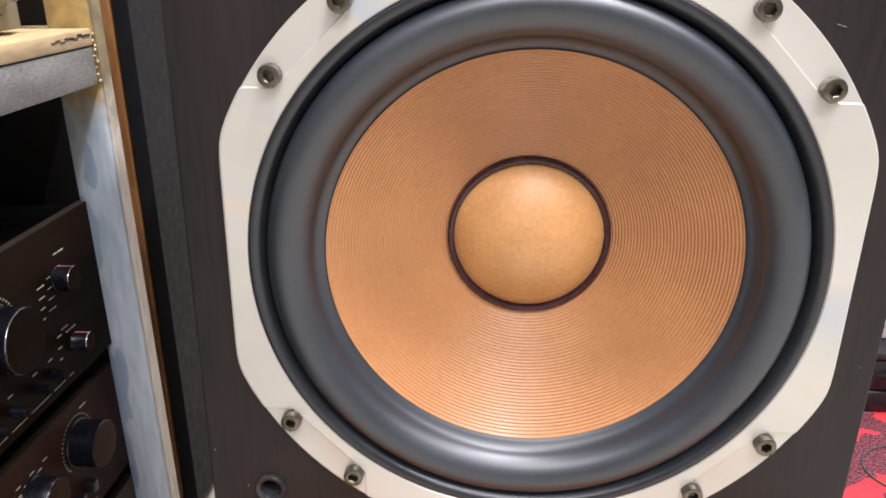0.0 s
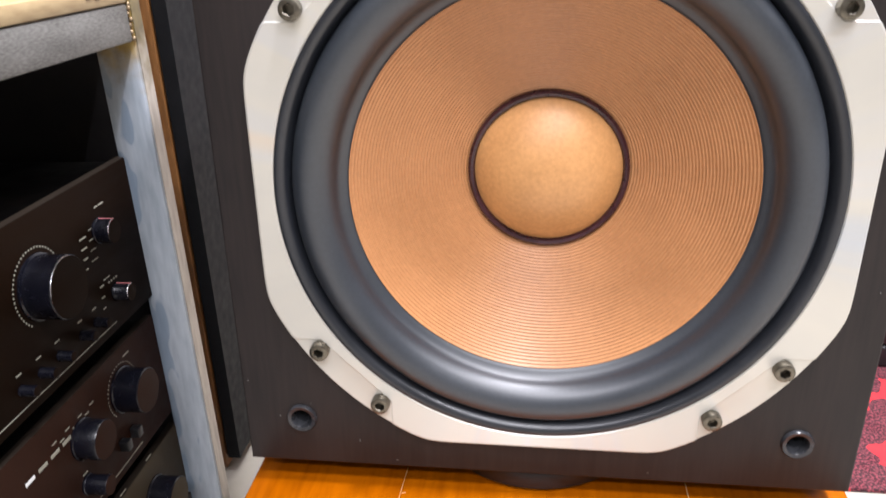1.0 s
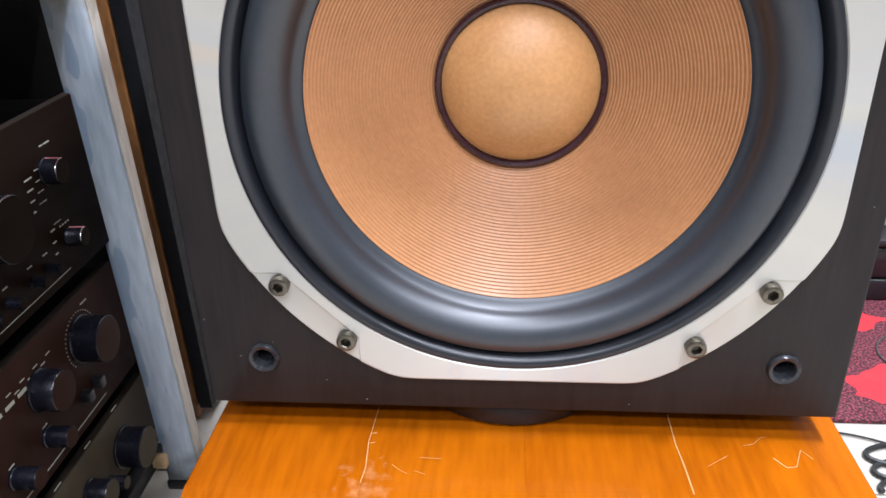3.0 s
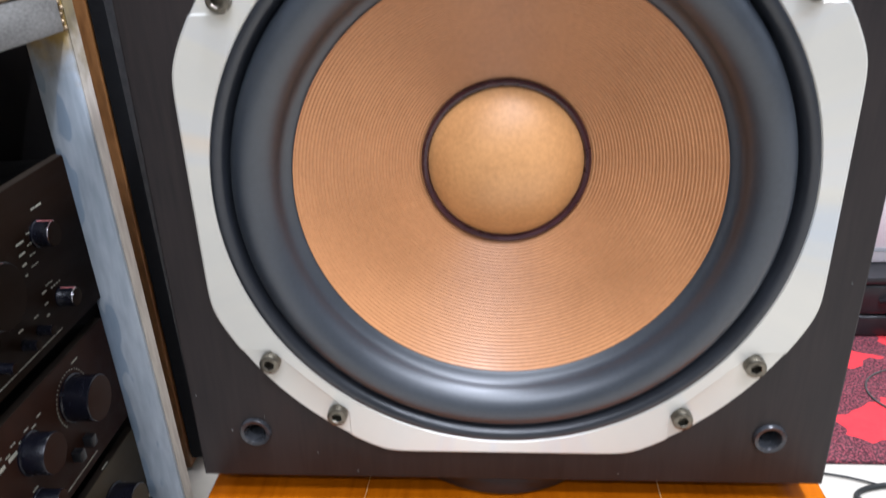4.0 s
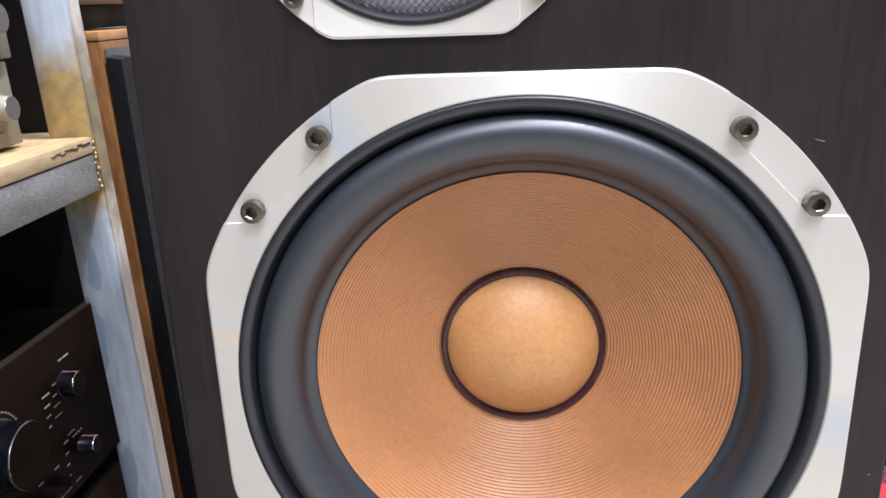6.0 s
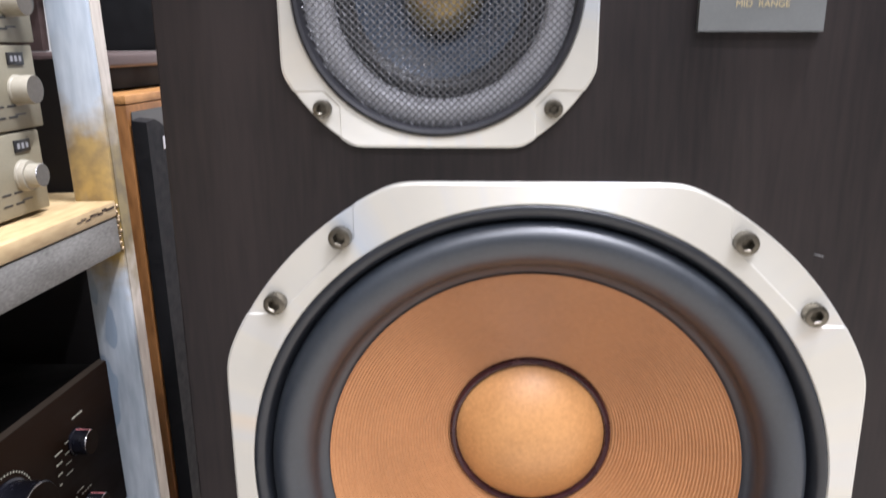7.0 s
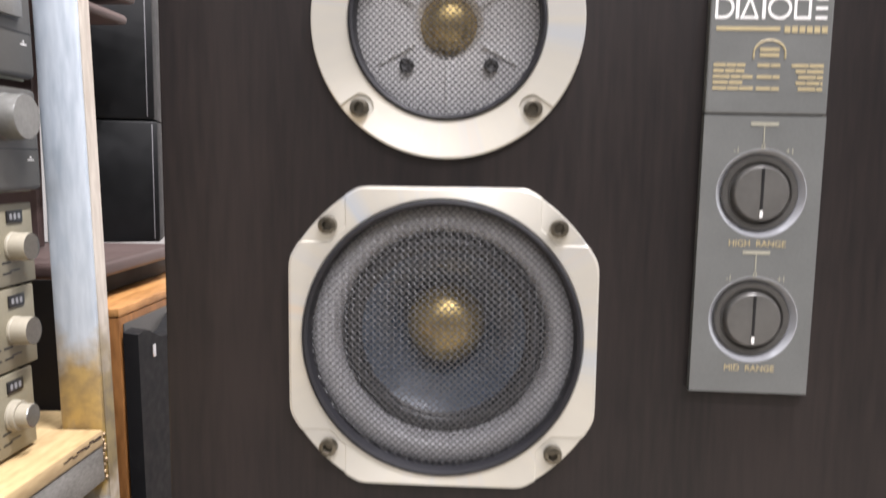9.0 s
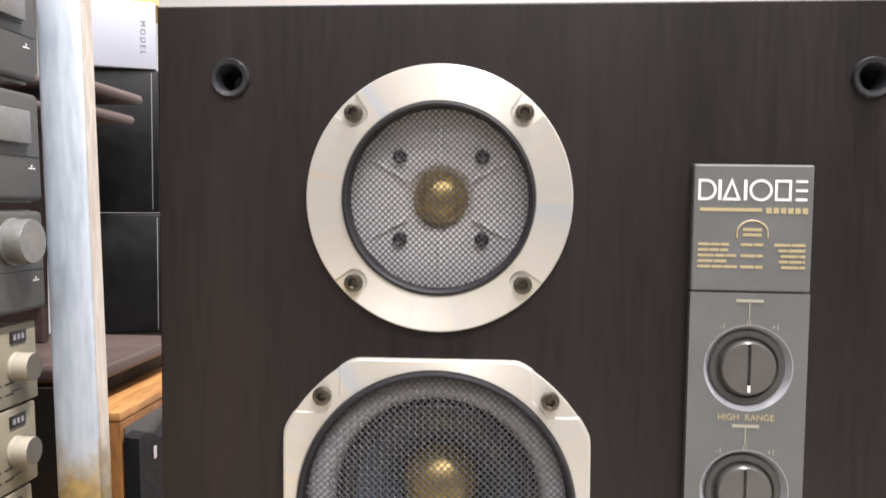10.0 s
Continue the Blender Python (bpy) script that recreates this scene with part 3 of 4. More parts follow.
def wire_mesh(radius, pitch, wire, bulge, wave, material):
    """Two woven layers of wire at 45 degrees, slightly domed."""
    verts, faces = [], []
    n = int(radius / pitch)
    for layer in (0, 1):
        for k in range(-n, n + 1):
            off = k * pitch
            half = math.sqrt(max(0, radius ** 2 - off ** 2))
            if half < pitch:
                continue
            m = int(half / (pitch / 2))
            first = len(verts)
            for i in range(-m, m + 1):
                s = i * pitch / 2
                u, v = (s, off) if layer == 0 else (off, s)
                x, z = (u - v) * 0.70711, (u + v) * 0.70711
                d = -bulge * (1 - (u * u + v * v) / radius ** 2)
                w = math.cos(math.pi * (s / pitch)) * (1 if (k + layer) % 2 else -1) * wave
                dx, dz = (-0.70711, 0.70711) if layer == 0 else (0.70711, 0.70711)
                h = wire / 2
                verts += [(x - dx * h, d + w, z - dz * h), (x, d + w - h, z), (x + dx * h, d + w, z + dz * h)]
                if i > -m:
                    b = len(verts) - 6
                    faces += [(b, b + 1, b + 4, b + 3), (b + 1, b + 2, b + 5, b + 4)]
    me = bpy.data.meshes.new("wire_mesh")
    me.from_pydata(verts, [], faces)
    for q in me.polygons:
        q.use_smooth = True
    me.materials.append(material)
    return me


def mesh_part(me, parent, at, label):
    ob = new("wire_mesh", me)
    ob.parent, ob.location = parent, at
    return tagged(ob, label)


# midrange
mid = driver_plate(0.0662, 0.0652, 0.0742, 0.0605, 0.0418, 0.0905, 0.0028, "midrange_plate", MID, "octagonal turned aluminium midrange plate")
midbolt = part("bolt", bolt_mesh(0.0040, 0.0045), M_BOLT, mid, at=(-0.049, -0.0016, 0.049))
for bx, bz in ((0.049, 0.049), (-0.049, -0.049), (0.049, -0.049)):
    again("bolt", midbolt, mid, (bx, -0.0016, bz), (0, random.uniform(0, 1), 0))
part("grille_ring", lathe([(0.0605, -0.0030), (0.0602, -0.0046), (0.0592, -0.0050), (0.0580, -0.0044), (0.0574, -0.0020), (0.0572, 0.004)], 128), M_MATTERING, mid, "black ring round the mesh")
mesh_part(wire_mesh(0.0577, 0.00215, 0.00050, 0.0035, 0.0002, M_MESH), mid, (0, 0.0005, 0), "woven steel wire mesh")
mroll = [(0.0590, 0.0062), (0.0575, 0.0044), (0.0550, 0.0031), (0.0520, 0.0025), (0.0496, 0.0028), (0.0478, 0.0042), (0.0466, 0.0072), (0.0459, 0.0122)]
part("rim", lathe(mroll, 96), M_MIDRIM, mid, "pale grey rim behind the mesh")
sroll = [(0.0458, 0.0120), (0.0445, 0.0118)]
for i in range(13):
    a = math.pi * i / 12
    sroll.append((0.0412 + 0.0030 * math.cos(a), 0.0122 - 0.0026 * math.sin(a)))
sroll += [(0.0375, 0.0125), (0.0368, 0.0135)]
part("surround", lathe(sroll, 96), M_GASKET, mid, "black surround behind the mesh")
part("cone", lathe([(0.0372, 0.0130), (0.033, 0.0170), (0.027, 0.0235), (0.0215, 0.0310), (0.0180, 0.0375)], 96), M_MIDCONE, mid, "blue-grey cone behind the mesh")
part("dust_cap", lathe([(0.0186, 0.037), (0.0182, 0.032), (0.0170, 0.027), (0.0142, 0.0222), (0.0102, 0.0194), (0.0052, 0.0178), (0, 0.0174)], 64), M_GOLD, mid, "gold dust cap behind the mesh")
part("driver_back", lathe([(0.0615, 0.021), (0.055, 0.05), (0, 0.05)], 48), M_BLACK, mid)

# tweeter
def tw_out(a):
    return 0.0567


def tw_raised(a):
    d = (a % (math.pi / 2)) - math.pi / 4
    s = 0.0512 * math.sin(d)
    if abs(s) > 0.0058:
        return 0.0567
    return min(0.0567, 0.0512 * math.cos(d) - math.sqrt(0.0058 ** 2 - s * s))


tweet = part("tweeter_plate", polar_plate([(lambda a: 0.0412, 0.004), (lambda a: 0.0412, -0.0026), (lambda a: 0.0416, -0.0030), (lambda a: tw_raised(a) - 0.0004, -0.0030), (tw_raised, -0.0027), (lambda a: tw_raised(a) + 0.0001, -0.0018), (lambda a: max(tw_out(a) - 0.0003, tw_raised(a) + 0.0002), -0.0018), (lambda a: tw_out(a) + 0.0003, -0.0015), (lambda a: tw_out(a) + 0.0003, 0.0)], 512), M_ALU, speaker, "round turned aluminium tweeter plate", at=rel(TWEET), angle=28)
for bx, bz in ((-0.0362, 0.0362), (0.0362, 0.0362), (-0.0362, -0.0362), (0.0362, -0.0362)):
    again("bolt", midbolt, tweet, (bx, -0.0006, bz), (0, random.uniform(0, 1), 0))
part("grille_ring", lathe([(0.0412, -0.0025), (0.0409, -0.0042), (0.0400, -0.0046), (0.0390, -0.0040), (0.0386, -0.0015), (0.0385, 0.004)], 96), M_MATTERING, tweet, "black ring round the mesh")
mesh_part(wire_mesh(0.0388, 0.00188, 0.00046, 0.0025, 0.00018, M_MESHDARK), tweet, (0, 0.0005, 0), "woven steel wire mesh")
inner = lathe([(0.0400, 0.0075), (0.0385, 0.0075), (0.0200, 0.0085), (0.0150, 0.0095), (0.0120, 0.0135)], 96)
part("inner_plate", inner, M_TWPLATE, tweet, "light grey plate behind the mesh")
for ang in (30, 90, 150, 210, 270, 330):
    rib = box(0.0165, 0.034, -0.0007, 0.0007, -0.0006, 0.0006, 0.0003)
    rb = part("rib", rib, M_TWRIB, tweet, at=(0, 0.0074, 0))
    rb.rotation_euler = (0, -radians(ang), 0)
for bx, bz in ((-0.0175, 0.0185), (0.0185, 0.0185), (-0.0175, -0.0175), (0.0185, -0.0175)):
    part("screw", lathe([(0.0032, 0.0080), (0.0031, 0.0058), (0.0022, 0.0052), (0.0012, 0.0058), (0, 0.0058)], 24), M_BLACK, tweet, at=(bx, 0, bz))
part("dome", lathe([(0.0122, 0.0130), (0.0112, 0.0120), (0.0106, 0.0085), (0.0088, 0.0058), (0.0062, 0.0042), (0.0031, 0.0034), (0, 0.0032)], 64), M_GOLD, tweet, "gold tweeter dome")
part("driver_back", lathe([(0.0412, 0.013), (0.040, 0.03), (0, 0.03)], 48), M_BLACK, tweet)

# sockets for the front cover
sock = None
for x, z in SOCKETS:
    if sock is None:
        sock = part("cover_socket", lathe([(0.0086, 0.0002), (0.0085, -0.0012), (0.0078, -0.0022), (0.0060, -0.0018), (0.0050, 0.0005), (0.0044, 0.018), (0, 0.019)], 48), M_SOCKETRIM, speaker, "black rubber socket for the front cover", at=rel((x, 0, z)))
    else:
        again("cover_socket", sock, speaker, rel((x, 0, z)))

# control panel
PX0, PX1, PZ0, PZ1 = 0.0622, 0.1105, 0.7018, 0.8698
PCX, SEAM = (PX0 + PX1) / 2, 0.8172


def panel_mesh(x0, x1, z0, z1, openings, front):
    bm = bmesh.new()
    loops, edges = [[(x0, z0), (x1, z0), (x1, z1), (x0, z1)]], []
    for cx, cz, r in openings:
        loops.append([(cx + r * math.cos(2 * math.pi * i / 64), cz + r * math.sin(2 * math.pi * i / 64)) for i in range(64)])
    for loop in loops:
        vs = [bm.verts.new((x, front, z)) for x, z in loop]
        edges += [bm.edges.new((vs[i], vs[(i + 1) % len(vs)])) for i in range(len(vs))]
    bmesh.ops.triangle_fill(bm, edges=edges, use_beauty=True)
    ext = bmesh.ops.extrude_face_region(bm, geom=bm.faces[:])
    bmesh.ops.translate(bm, vec=(0, -front - 0.0002, 0), verts=[g for g in ext["geom"] if isinstance(g, bmesh.types.BMVert)])
    bmesh.ops.recalc_face_normals(bm, faces=bm.faces[:])
    return bm


panel = part("control_panel", panel_mesh(PX0 - PCX, PX1 - PCX, 0, SEAM - PZ0 - 0.0003, [(0.0003, kz - PZ0, 0.0180) for kz in (0.7330, 0.7855)], -0.0042), M_PANEL, speaker, "grey level-control panel with two knobs", at=rel((PCX, 0, PZ0)), smooth=False)
panel.location.x, panel.rotation_euler = PCX - 0.0006, (0, radians(0.48), 0)
part("name_plate", box(PX0 - PCX, PX1 - PCX, -0.0042, 0.001, SEAM - PZ0 + 0.0003, PZ1 - PZ0, 0.0008), M_PANEL, panel, "grey name plate with white and gold print", smooth=False)


def bar(x0, x1, z0, z1, y, material, parent, name="print_bar"):
    return part(name, box(x0, x1, y - 0.00025, y, z0, z1), material, parent, smooth=False)


for kz in (0.7330, 0.7855):
    kc = kz - PZ0
    part("knob_seat", lathe([(0.0182, -0.0043), (0.0179, -0.0043), (0.0162, -0.0014), (0.0156, -0.0006), (0, -0.0006)], 64), M_STEELRING, panel, "bright dished seat of the knob", at=(0.0003, 0, kc))
    knob = part("knob", lathe([(0.0155, -0.0004), (0.0156, -0.0022), (0.0150, -0.0030), (0.0130, -0.0028), (0.0122, -0.0016), (0.0116, -0.0016), (0.0114, -0.0044), (0.0107, -0.0053), (0, -0.0056)], 64), M_KNOBGREY, panel, "round grey level knob", at=(0.0003, 0, kc))
    part("knob_face", lathe([(0.0110, -0.0050), (0.0106, -0.0055), (0, -0.0058)], 64), M_KNOBFACE, knob, "lighter spun face")
    part("pointer_groove", box(-0.0006, 0.0006, -0.0060, -0.0046, -0.0070, 0.0104, 0.0002), M_BLACK, knob, smooth=False)
    part("pointer_mark", box(-0.0006, 0.0006, -0.0061, -0.0048, -0.0098, -0.0070), M_WHITEINK, knob, smooth=False)
    bar(-0.0055, 0.0055, kc + 0.0275, kc + 0.0287, -0.0042, M_LIGHTINK, panel)
    bar(-0.0002, 0.0002, kc + 0.0205, kc + 0.0272, -0.0042, M_LIGHTINK, panel)
    lettering("0", 0.0034, M_LIGHTINK, panel, (0, -0.0043, kc + 0.0188), (90, 0, 0))
    lettering("-1", 0.0032, M_LIGHTINK, panel, (-0.0105, -0.0043, kc + 0.0172), (90, 0, 0))
    lettering("+1", 0.0032, M_LIGHTINK, panel, (0.0108, -0.0043, kc + 0.0172), (90, 0, 0))
lettering("MID  RANGE", 0.0037, M_GOLDINK, panel, (0, -0.0043, 0.7330 - PZ0 - 0.0208), (90, 0, 0))
lettering("HIGH  RANGE", 0.0037, M_GOLDINK, panel, (0, -0.0043, 0.7855 - PZ0 - 0.0208), (90, 0, 0))
NP = -0.0042
# white mark as plain shapes, gold bars of small print under it


def plain_shape(points, width=0.0010, close=True):
    """A flat closed outline of straight strokes on the name plate."""
    pts = [Vector((x, 0, z)) for x, z in points]
    n = len(pts)
    bm = bmesh.new()
    rows = []
    for i, p in enumerate(pts):
        d0 = (p - pts[i - 1]).normalized() if close or i else (pts[1] - p).normalized()
        d1 = (pts[(i + 1) % n] - p).normalized() if close or i < n - 1 else d0
        side = Vector((-d0.z - d1.z, 0, d0.x + d1.x)).normalized()
        half = width / 2 / max(0.45, side.dot(Vector((-d0.z, 0, d0.x))))
        rows.append([bm.verts.new(Vector((p.x, y, p.z)) + side * half * k) for k, y in ((1, NP), (1, NP - 0.0002), (-1, NP - 0.0002), (-1, NP))])
    for i in range(n if close else n - 1):
        a, b = rows[i], rows[(i + 1) % n]
        for k in range(3):
            bm.faces.new((a[k], b[k], b[k + 1], a[k + 1]))
    bmesh.ops.recalc_face_normals(bm, faces=bm.faces[:])
    return part("white_mark", bm, M_WHITEINK, panel, smooth=False)


MZ0, MZ1 = 0.1533, 0.1617
MZM = (MZ0 + MZ1) / 2
plain_shape([(-0.0218, MZ0 + 0.0004), (-0.0218, MZ1 - 0.0004)] + [(-0.0190 + 0.0036 * math.cos(a), MZM + 0.0038 * math.sin(a)) for a in (math.pi / 2 - math.pi * i / 8 for i in range(9))])
plain_shape([(-0.0136, MZ0), (-0.0136, MZ1)], 0.0013, False)
plain_shape([(-0.0118, MZ0 + 0.0004), (-0.0088, MZ1 - 0.0004), (-0.0058, MZ0 + 0.0004)])
plain_shape([(-0.0033, MZ0), (-0.0033, MZ1)], 0.0013, False)
plain_shape([(0.0029 + 0.0042 * math.cos(2 * math.pi * i / 16), MZM + 0.0040 * math.sin(2 * math.pi * i / 16)) for i in range(16)])
plain_shape([(0.0090, MZ0 + 0.0004), (0.0090, MZ1 - 0.0004), (0.0146, MZ1 - 0.0004), (0.0146, MZ0 + 0.0004)])
for z in (MZ0 + 0.0005, MZM, MZ1 - 0.0005):
    plain_shape([(0.0168, z), (0.0215, z)], 0.0010, False)
bar(-0.0215, 0.0035, 0.1487, 0.1501, NP, M_GOLDINK, panel)
for i in range(6):
    bar(0.0052 + i * 0.0029, 0.0052 + i * 0.0029 + 0.0022, 0.1480, 0.1504, NP, M_GOLDINK, panel)
arc = [(0.0062 * math.cos(math.pi * i / 14), NP - 0.0001, 0.1398 + 0.0052 * math.sin(math.pi * i / 14)) for i in range(15)]
part("emblem", tube([(0.0062, NP - 0.0001, 0.1378)] + arc + [(-0.0062, NP - 0.0001, 0.1378)], 0.0004, 6), M_GOLDINK, panel)
for i in range(2):
    bar(-0.0038, 0.0038, 0.1385 + i * 0.0022, 0.1397 + i * 0.0022, NP, M_GOLDINK, panel)
rng = random.Random(4)
for i in range(5):
    z = 0.1345 - i * 0.0023
    for x0, x1 in ((-0.0218, -0.0095 + rng.uniform(0, 0.004)), (-0.0045, 0.0045 - (i % 2) * 0.006), (0.0105 + rng.uniform(-0.002, 0.002), 0.0215)):
        if i in (1, 3) and x0 == -0.0045:
            continue
        x = x0
        while x < x1 - 0.0008:
            w = min(rng.uniform(0.0030, 0.0075), x1 - x)
            bar(x, x + w, z, z + 0.0011, NP, M_GOLDINK, panel)
            x += w + 0.0004
# flecks and scratches on the baffle
for i in range(12):
    x, z = rng.uniform(-0.16, 0.16), rng.uniform(0.335, 0.93)
    if any((Vector((x, 0, z)) - w).length < r + 0.022 for w, r in HOLES) or (PX0 - 0.003 < x < PX1 + 0.003 and z > PZ0 - 0.003):
        continue
    s = rng.uniform(0.00015, 0.0003)
    part("dust_fleck", box(-s, s, -0.0003, 0.0002, -s * 0.8, s * 0.8), M_DUST, baffle, at=(x, 0, z - SZ0), smooth=False)
for x, z in ((-0.1011, 0.3484), (-0.0801, 0.3363), (0.0594, 0.3373), (-0.1626, 0.3848)):
    part("dust_fleck", box(-0.00028, 0.00028, -0.0003, 0.0002, -0.0002, 0.0002), M_DUST, baffle, at=(x, 0, z - SZ0), smooth=False)
sc = part("scratch", box(-0.0020, 0.0020, -0.0002, 0.0002, -0.00016, 0.00016), M_DUST, baffle, "short pale scratch", at=(0.120, 0, 0.609 - SZ0), smooth=False)
sc.rotation_euler = (0, radians(15), 0)

# ---- the bench under it ----
BT = 0.3152
bench = thing("wooden_bench", (0, 0.05, 0), "low orange lacquered wooden bench with scratched planks under the loudspeaker", "bench")
for x0, x1 in ((-0.1675, -0.07805), (-0.07795, 0.00495), (0.00505, 0.08495), (0.08505, 0.1745)):
    pl = box(x0, x1, -0.1105, 0.33, BT - 0.030, BT)
    nose = [e for e in pl.edges if all(v.co.y < -0.11 and v.co.z > BT - 0.001 for v in e.verts)]
    bmesh.ops.bevel(pl, geom=nose, offset=0.0155, segments=8, affect="EDGES", profile=0.5)
    side = [e for e in pl.edges if all(abs(v.co.z - BT) < 1e-5 for v in e.verts) and (all(v.co.x < -0.16 for v in e.verts) or all(v.co.x > 0.17 for v in e.verts))]
    bmesh.ops.bevel(pl, geom=side, offset=0.002, segments=2, affect="EDGES", profile=0.5)
    part("plank", pl, M_ORANGE, bench, "orange lacquered plank with a rounded nose")
part("apron", box(-0.155, 0.157, -0.100, -0.080, BT - 0.09, BT - 0.0302, 0.002), M_ORANGE, bench)
part("apron", box(-0.155, 0.157, 0.28, 0.30, BT - 0.09, BT - 0.0302, 0.002), M_ORANGE, bench)
for lx in (-0.155, 0.117):
    for ly in (-0.079, 0.239):
        part("leg", box(lx, lx + 0.04, ly, ly + 0.04, 0, BT - 0.0302, 0.003), M_ORANGE, bench)


def scratch(points, w):
    pts = [Vector((x, y - 0.05, BT)) for x, y in points]
    return tube(pts, w, 5)


part("scratch", scratch([(0.133, -0.013), (0.138, -0.020), (0.143, -0.019), (0.149, -0.006), (0.153, -0.013)], 0.00022), M_SCRATCH, bench, "pale zigzag scratch")
part("scratch", scratch([(0.0853, 0.02), (0.085, -0.005), (0.0862, -0.02), (0.0868, -0.035), (0.0870, -0.041)], 0.00034), M_SCRATCH, bench, "pale split along the plank joint")
part("scratch", scratch([(-0.0777, 0.02), (-0.079, -0.01), (-0.0775, -0.03), (-0.0785, -0.041)], 0.00024), M_SCRATCH, bench)
part("scratch", scratch([(0.120, -0.004), (0.126, -0.0025), (0.131, 0.003), (0.134, 0.0035)], 0.00009), M_SCRATCH, bench)
part("scratch", scratch([(0.098, -0.021), (0.104, -0.0165), (0.110, -0.0125)], 0.00007), M_SCRATCH, bench)
part("scratch", scratch([(-0.0500, -0.021), (-0.0385, -0.0215)], 0.00009), M_SCRATCH, bench, "short pale scratch across the plank")
part("scratch", scratch([(-0.0640, -0.027), (-0.0595, -0.031), (-0.0555, -0.0335)], 0.00010), M_SCRATCH, bench)
part("scratch", scratch([(-0.0520, -0.031), (-0.0460, -0.0335)], 0.00009), M_SCRATCH, bench)
for y in (-0.003, -0.011):
    part("scratch", scratch([(-0.0782, y), (-0.0755, y + 0.0006)], 0.00020), M_SCRATCH, bench)

# ---- the steel rack ----
RX, PY, LEANING = -0.3232, 0.272, radians(-1.6)
rack = thing("storage_rack", (RX, PY, 0), "welded grey steel rack with cream plywood shelf full of audio equipment", "rack")
rack.rotation_euler = (0, LEANING, 0)


def rpart(name, b, m, label="", bevel=0.0):
    x0, x1, y0, y1, z0, z1 = b
    return part(name, box(x0 - RX, x1 - RX, y0 - PY, y1 - PY, z0, z1, bevel), m, rack, label)


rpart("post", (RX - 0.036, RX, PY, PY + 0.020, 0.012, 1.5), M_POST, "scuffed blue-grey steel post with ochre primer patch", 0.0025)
rpart("side_flange", (RX + 0.0002, RX + 0.0010, PY + 0.003, PY + 0.0185, 0.012, 1.5), M_SIDESTRIP, "beige side of the post")
rpart("foot_cap", (RX - 0.038, RX + 0.001, PY - 0.001, PY + 0.021, 0, 0.0118), M_BLACK, "black plastic foot cap", 0.002)
rpart("post", (RX - 0.48, RX - 0.442, PY, PY + 0.022, 0.0135, 1.5), M_POST, "", 0.004)
rpart("post", (RX - 0.038, RX, -0.80, -0.778, 0, 1.5), M_POST, "", 0.004)
rpart("post", (RX - 0.48, RX - 0.442, -0.80, -0.778, 0.0135, 1.5), M_POST, "", 0.004)
rpart("beam", (RX - 0.030, RX, -0.778, PY - 0.001, 0.531, 0.5615), M_BEAM, "grey steel shelf beam", 0.002)
rpart("beam", (RX - 0.442, RX - 0.412, -0.778, PY - 0.001, 0.531, 0.5615), M_BEAM, "", 0.002)
# lowest beam near-black, with the shade down there put into its colour
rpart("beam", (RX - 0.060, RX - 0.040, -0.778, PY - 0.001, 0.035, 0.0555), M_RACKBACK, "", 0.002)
rpart("shelf_board", (RX - 0.44, RX + 0.001, -0.77, PY - 0.002, 0.562, 0.575), M_BOARD, "cream plywood shelf with a split front edge", 0.0015)
rpart("shelf_board", (RX - 0.44, RX - 0.042, PY + 0.002, PY + 0.052, 0.560, 0.573), M_BOARD, "", 0.0015)
# lowest shelf near-black instead of plywood cream, its shade in the colour
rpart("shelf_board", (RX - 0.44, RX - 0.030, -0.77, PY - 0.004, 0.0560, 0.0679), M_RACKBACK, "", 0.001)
crack = bmesh.new()
for i in range(9):
    y0 = PY - 0.062 + i * 0.0062
    zc = 0.5693 + 0.0011 * math.sin(2.3 * i) + 0.0002 * i
    box(-0.02, 0.0016, y0 - PY, y0 + 0.0063 - PY, zc - 0.0003 - 0.00008 * i, zc + 0.0003 + 0.00008 * i, bm=crack)
part("board_split", crack, M_BOARDEDGE, rack, "dark split in the board's edge", smooth=False)
# dark sheets added here; the rack's unlit inside is put into their colour
rpart("side_panel", (RX - 0.47, RX - 0.040, PY + 0.060, PY + 0.064, 0.014, 0.690), M_RACKBACK, "near-black sheet over the rack's shaded side")
rpart("back_panel", (RX - 0.484, RX - 0.482, -0.80, PY + 0.03, 0.02, 1.5), M_RACKBACK, "near-black sheet behind the rack's shaded inside")
rpart("board_end", (RX - 0.030, RX - 0.016, PY - 0.030, PY - 0.022, 0.0560, 0.0700), M_BOARD, "broken cream board end", 0.001)
for i in range(9):
    z = 0.534 + i * 0.0045
    part("weld_bead", lathe([(0, -0.0014), (0.0013, -0.0010), (0.0020, 0), (0.0014, 0.0010), (0, 0.0014)], 10), M_WELD, rack, at=(rng.uniform(-0.0012, 0.0006), rng.uniform(-0.001, 0.001), z + rng.uniform(-0.0012, 0.0012)))


# ---- amplifiers in the rack; local x points out of the panel ----
def dial(parent, y, z, r, length, cap=M_AMPCAP, side=M_AMPKNOB, rim=True, n=48, label="", name="knob"):
    k = part(name, lathe([(r * 1.06, 0.0), (r * 1.06, 0.0015), (r, 0.0022), (r, length - 0.0008), (r * 0.97, length)], n, "x"), side, parent, label, at=(0, y, z))
    part("knob_face", lathe([(r * 0.965, length), (r * 0.90, length + 0.0001), (0, length - 0.0003)], n, "x"), cap, k)
    if rim:
        # highlight along the knob's upper edge, drawn as a thin bright arc
        arc = [(length, r * 0.975 * math.cos(a), r * 0.975 * math.sin(a)) for a in (radians(75 + 110 * i / 16) for i in range(17))]
        part("knob_rim", tube(arc, 0.00028, 5), M_CHROME, k)
    return k


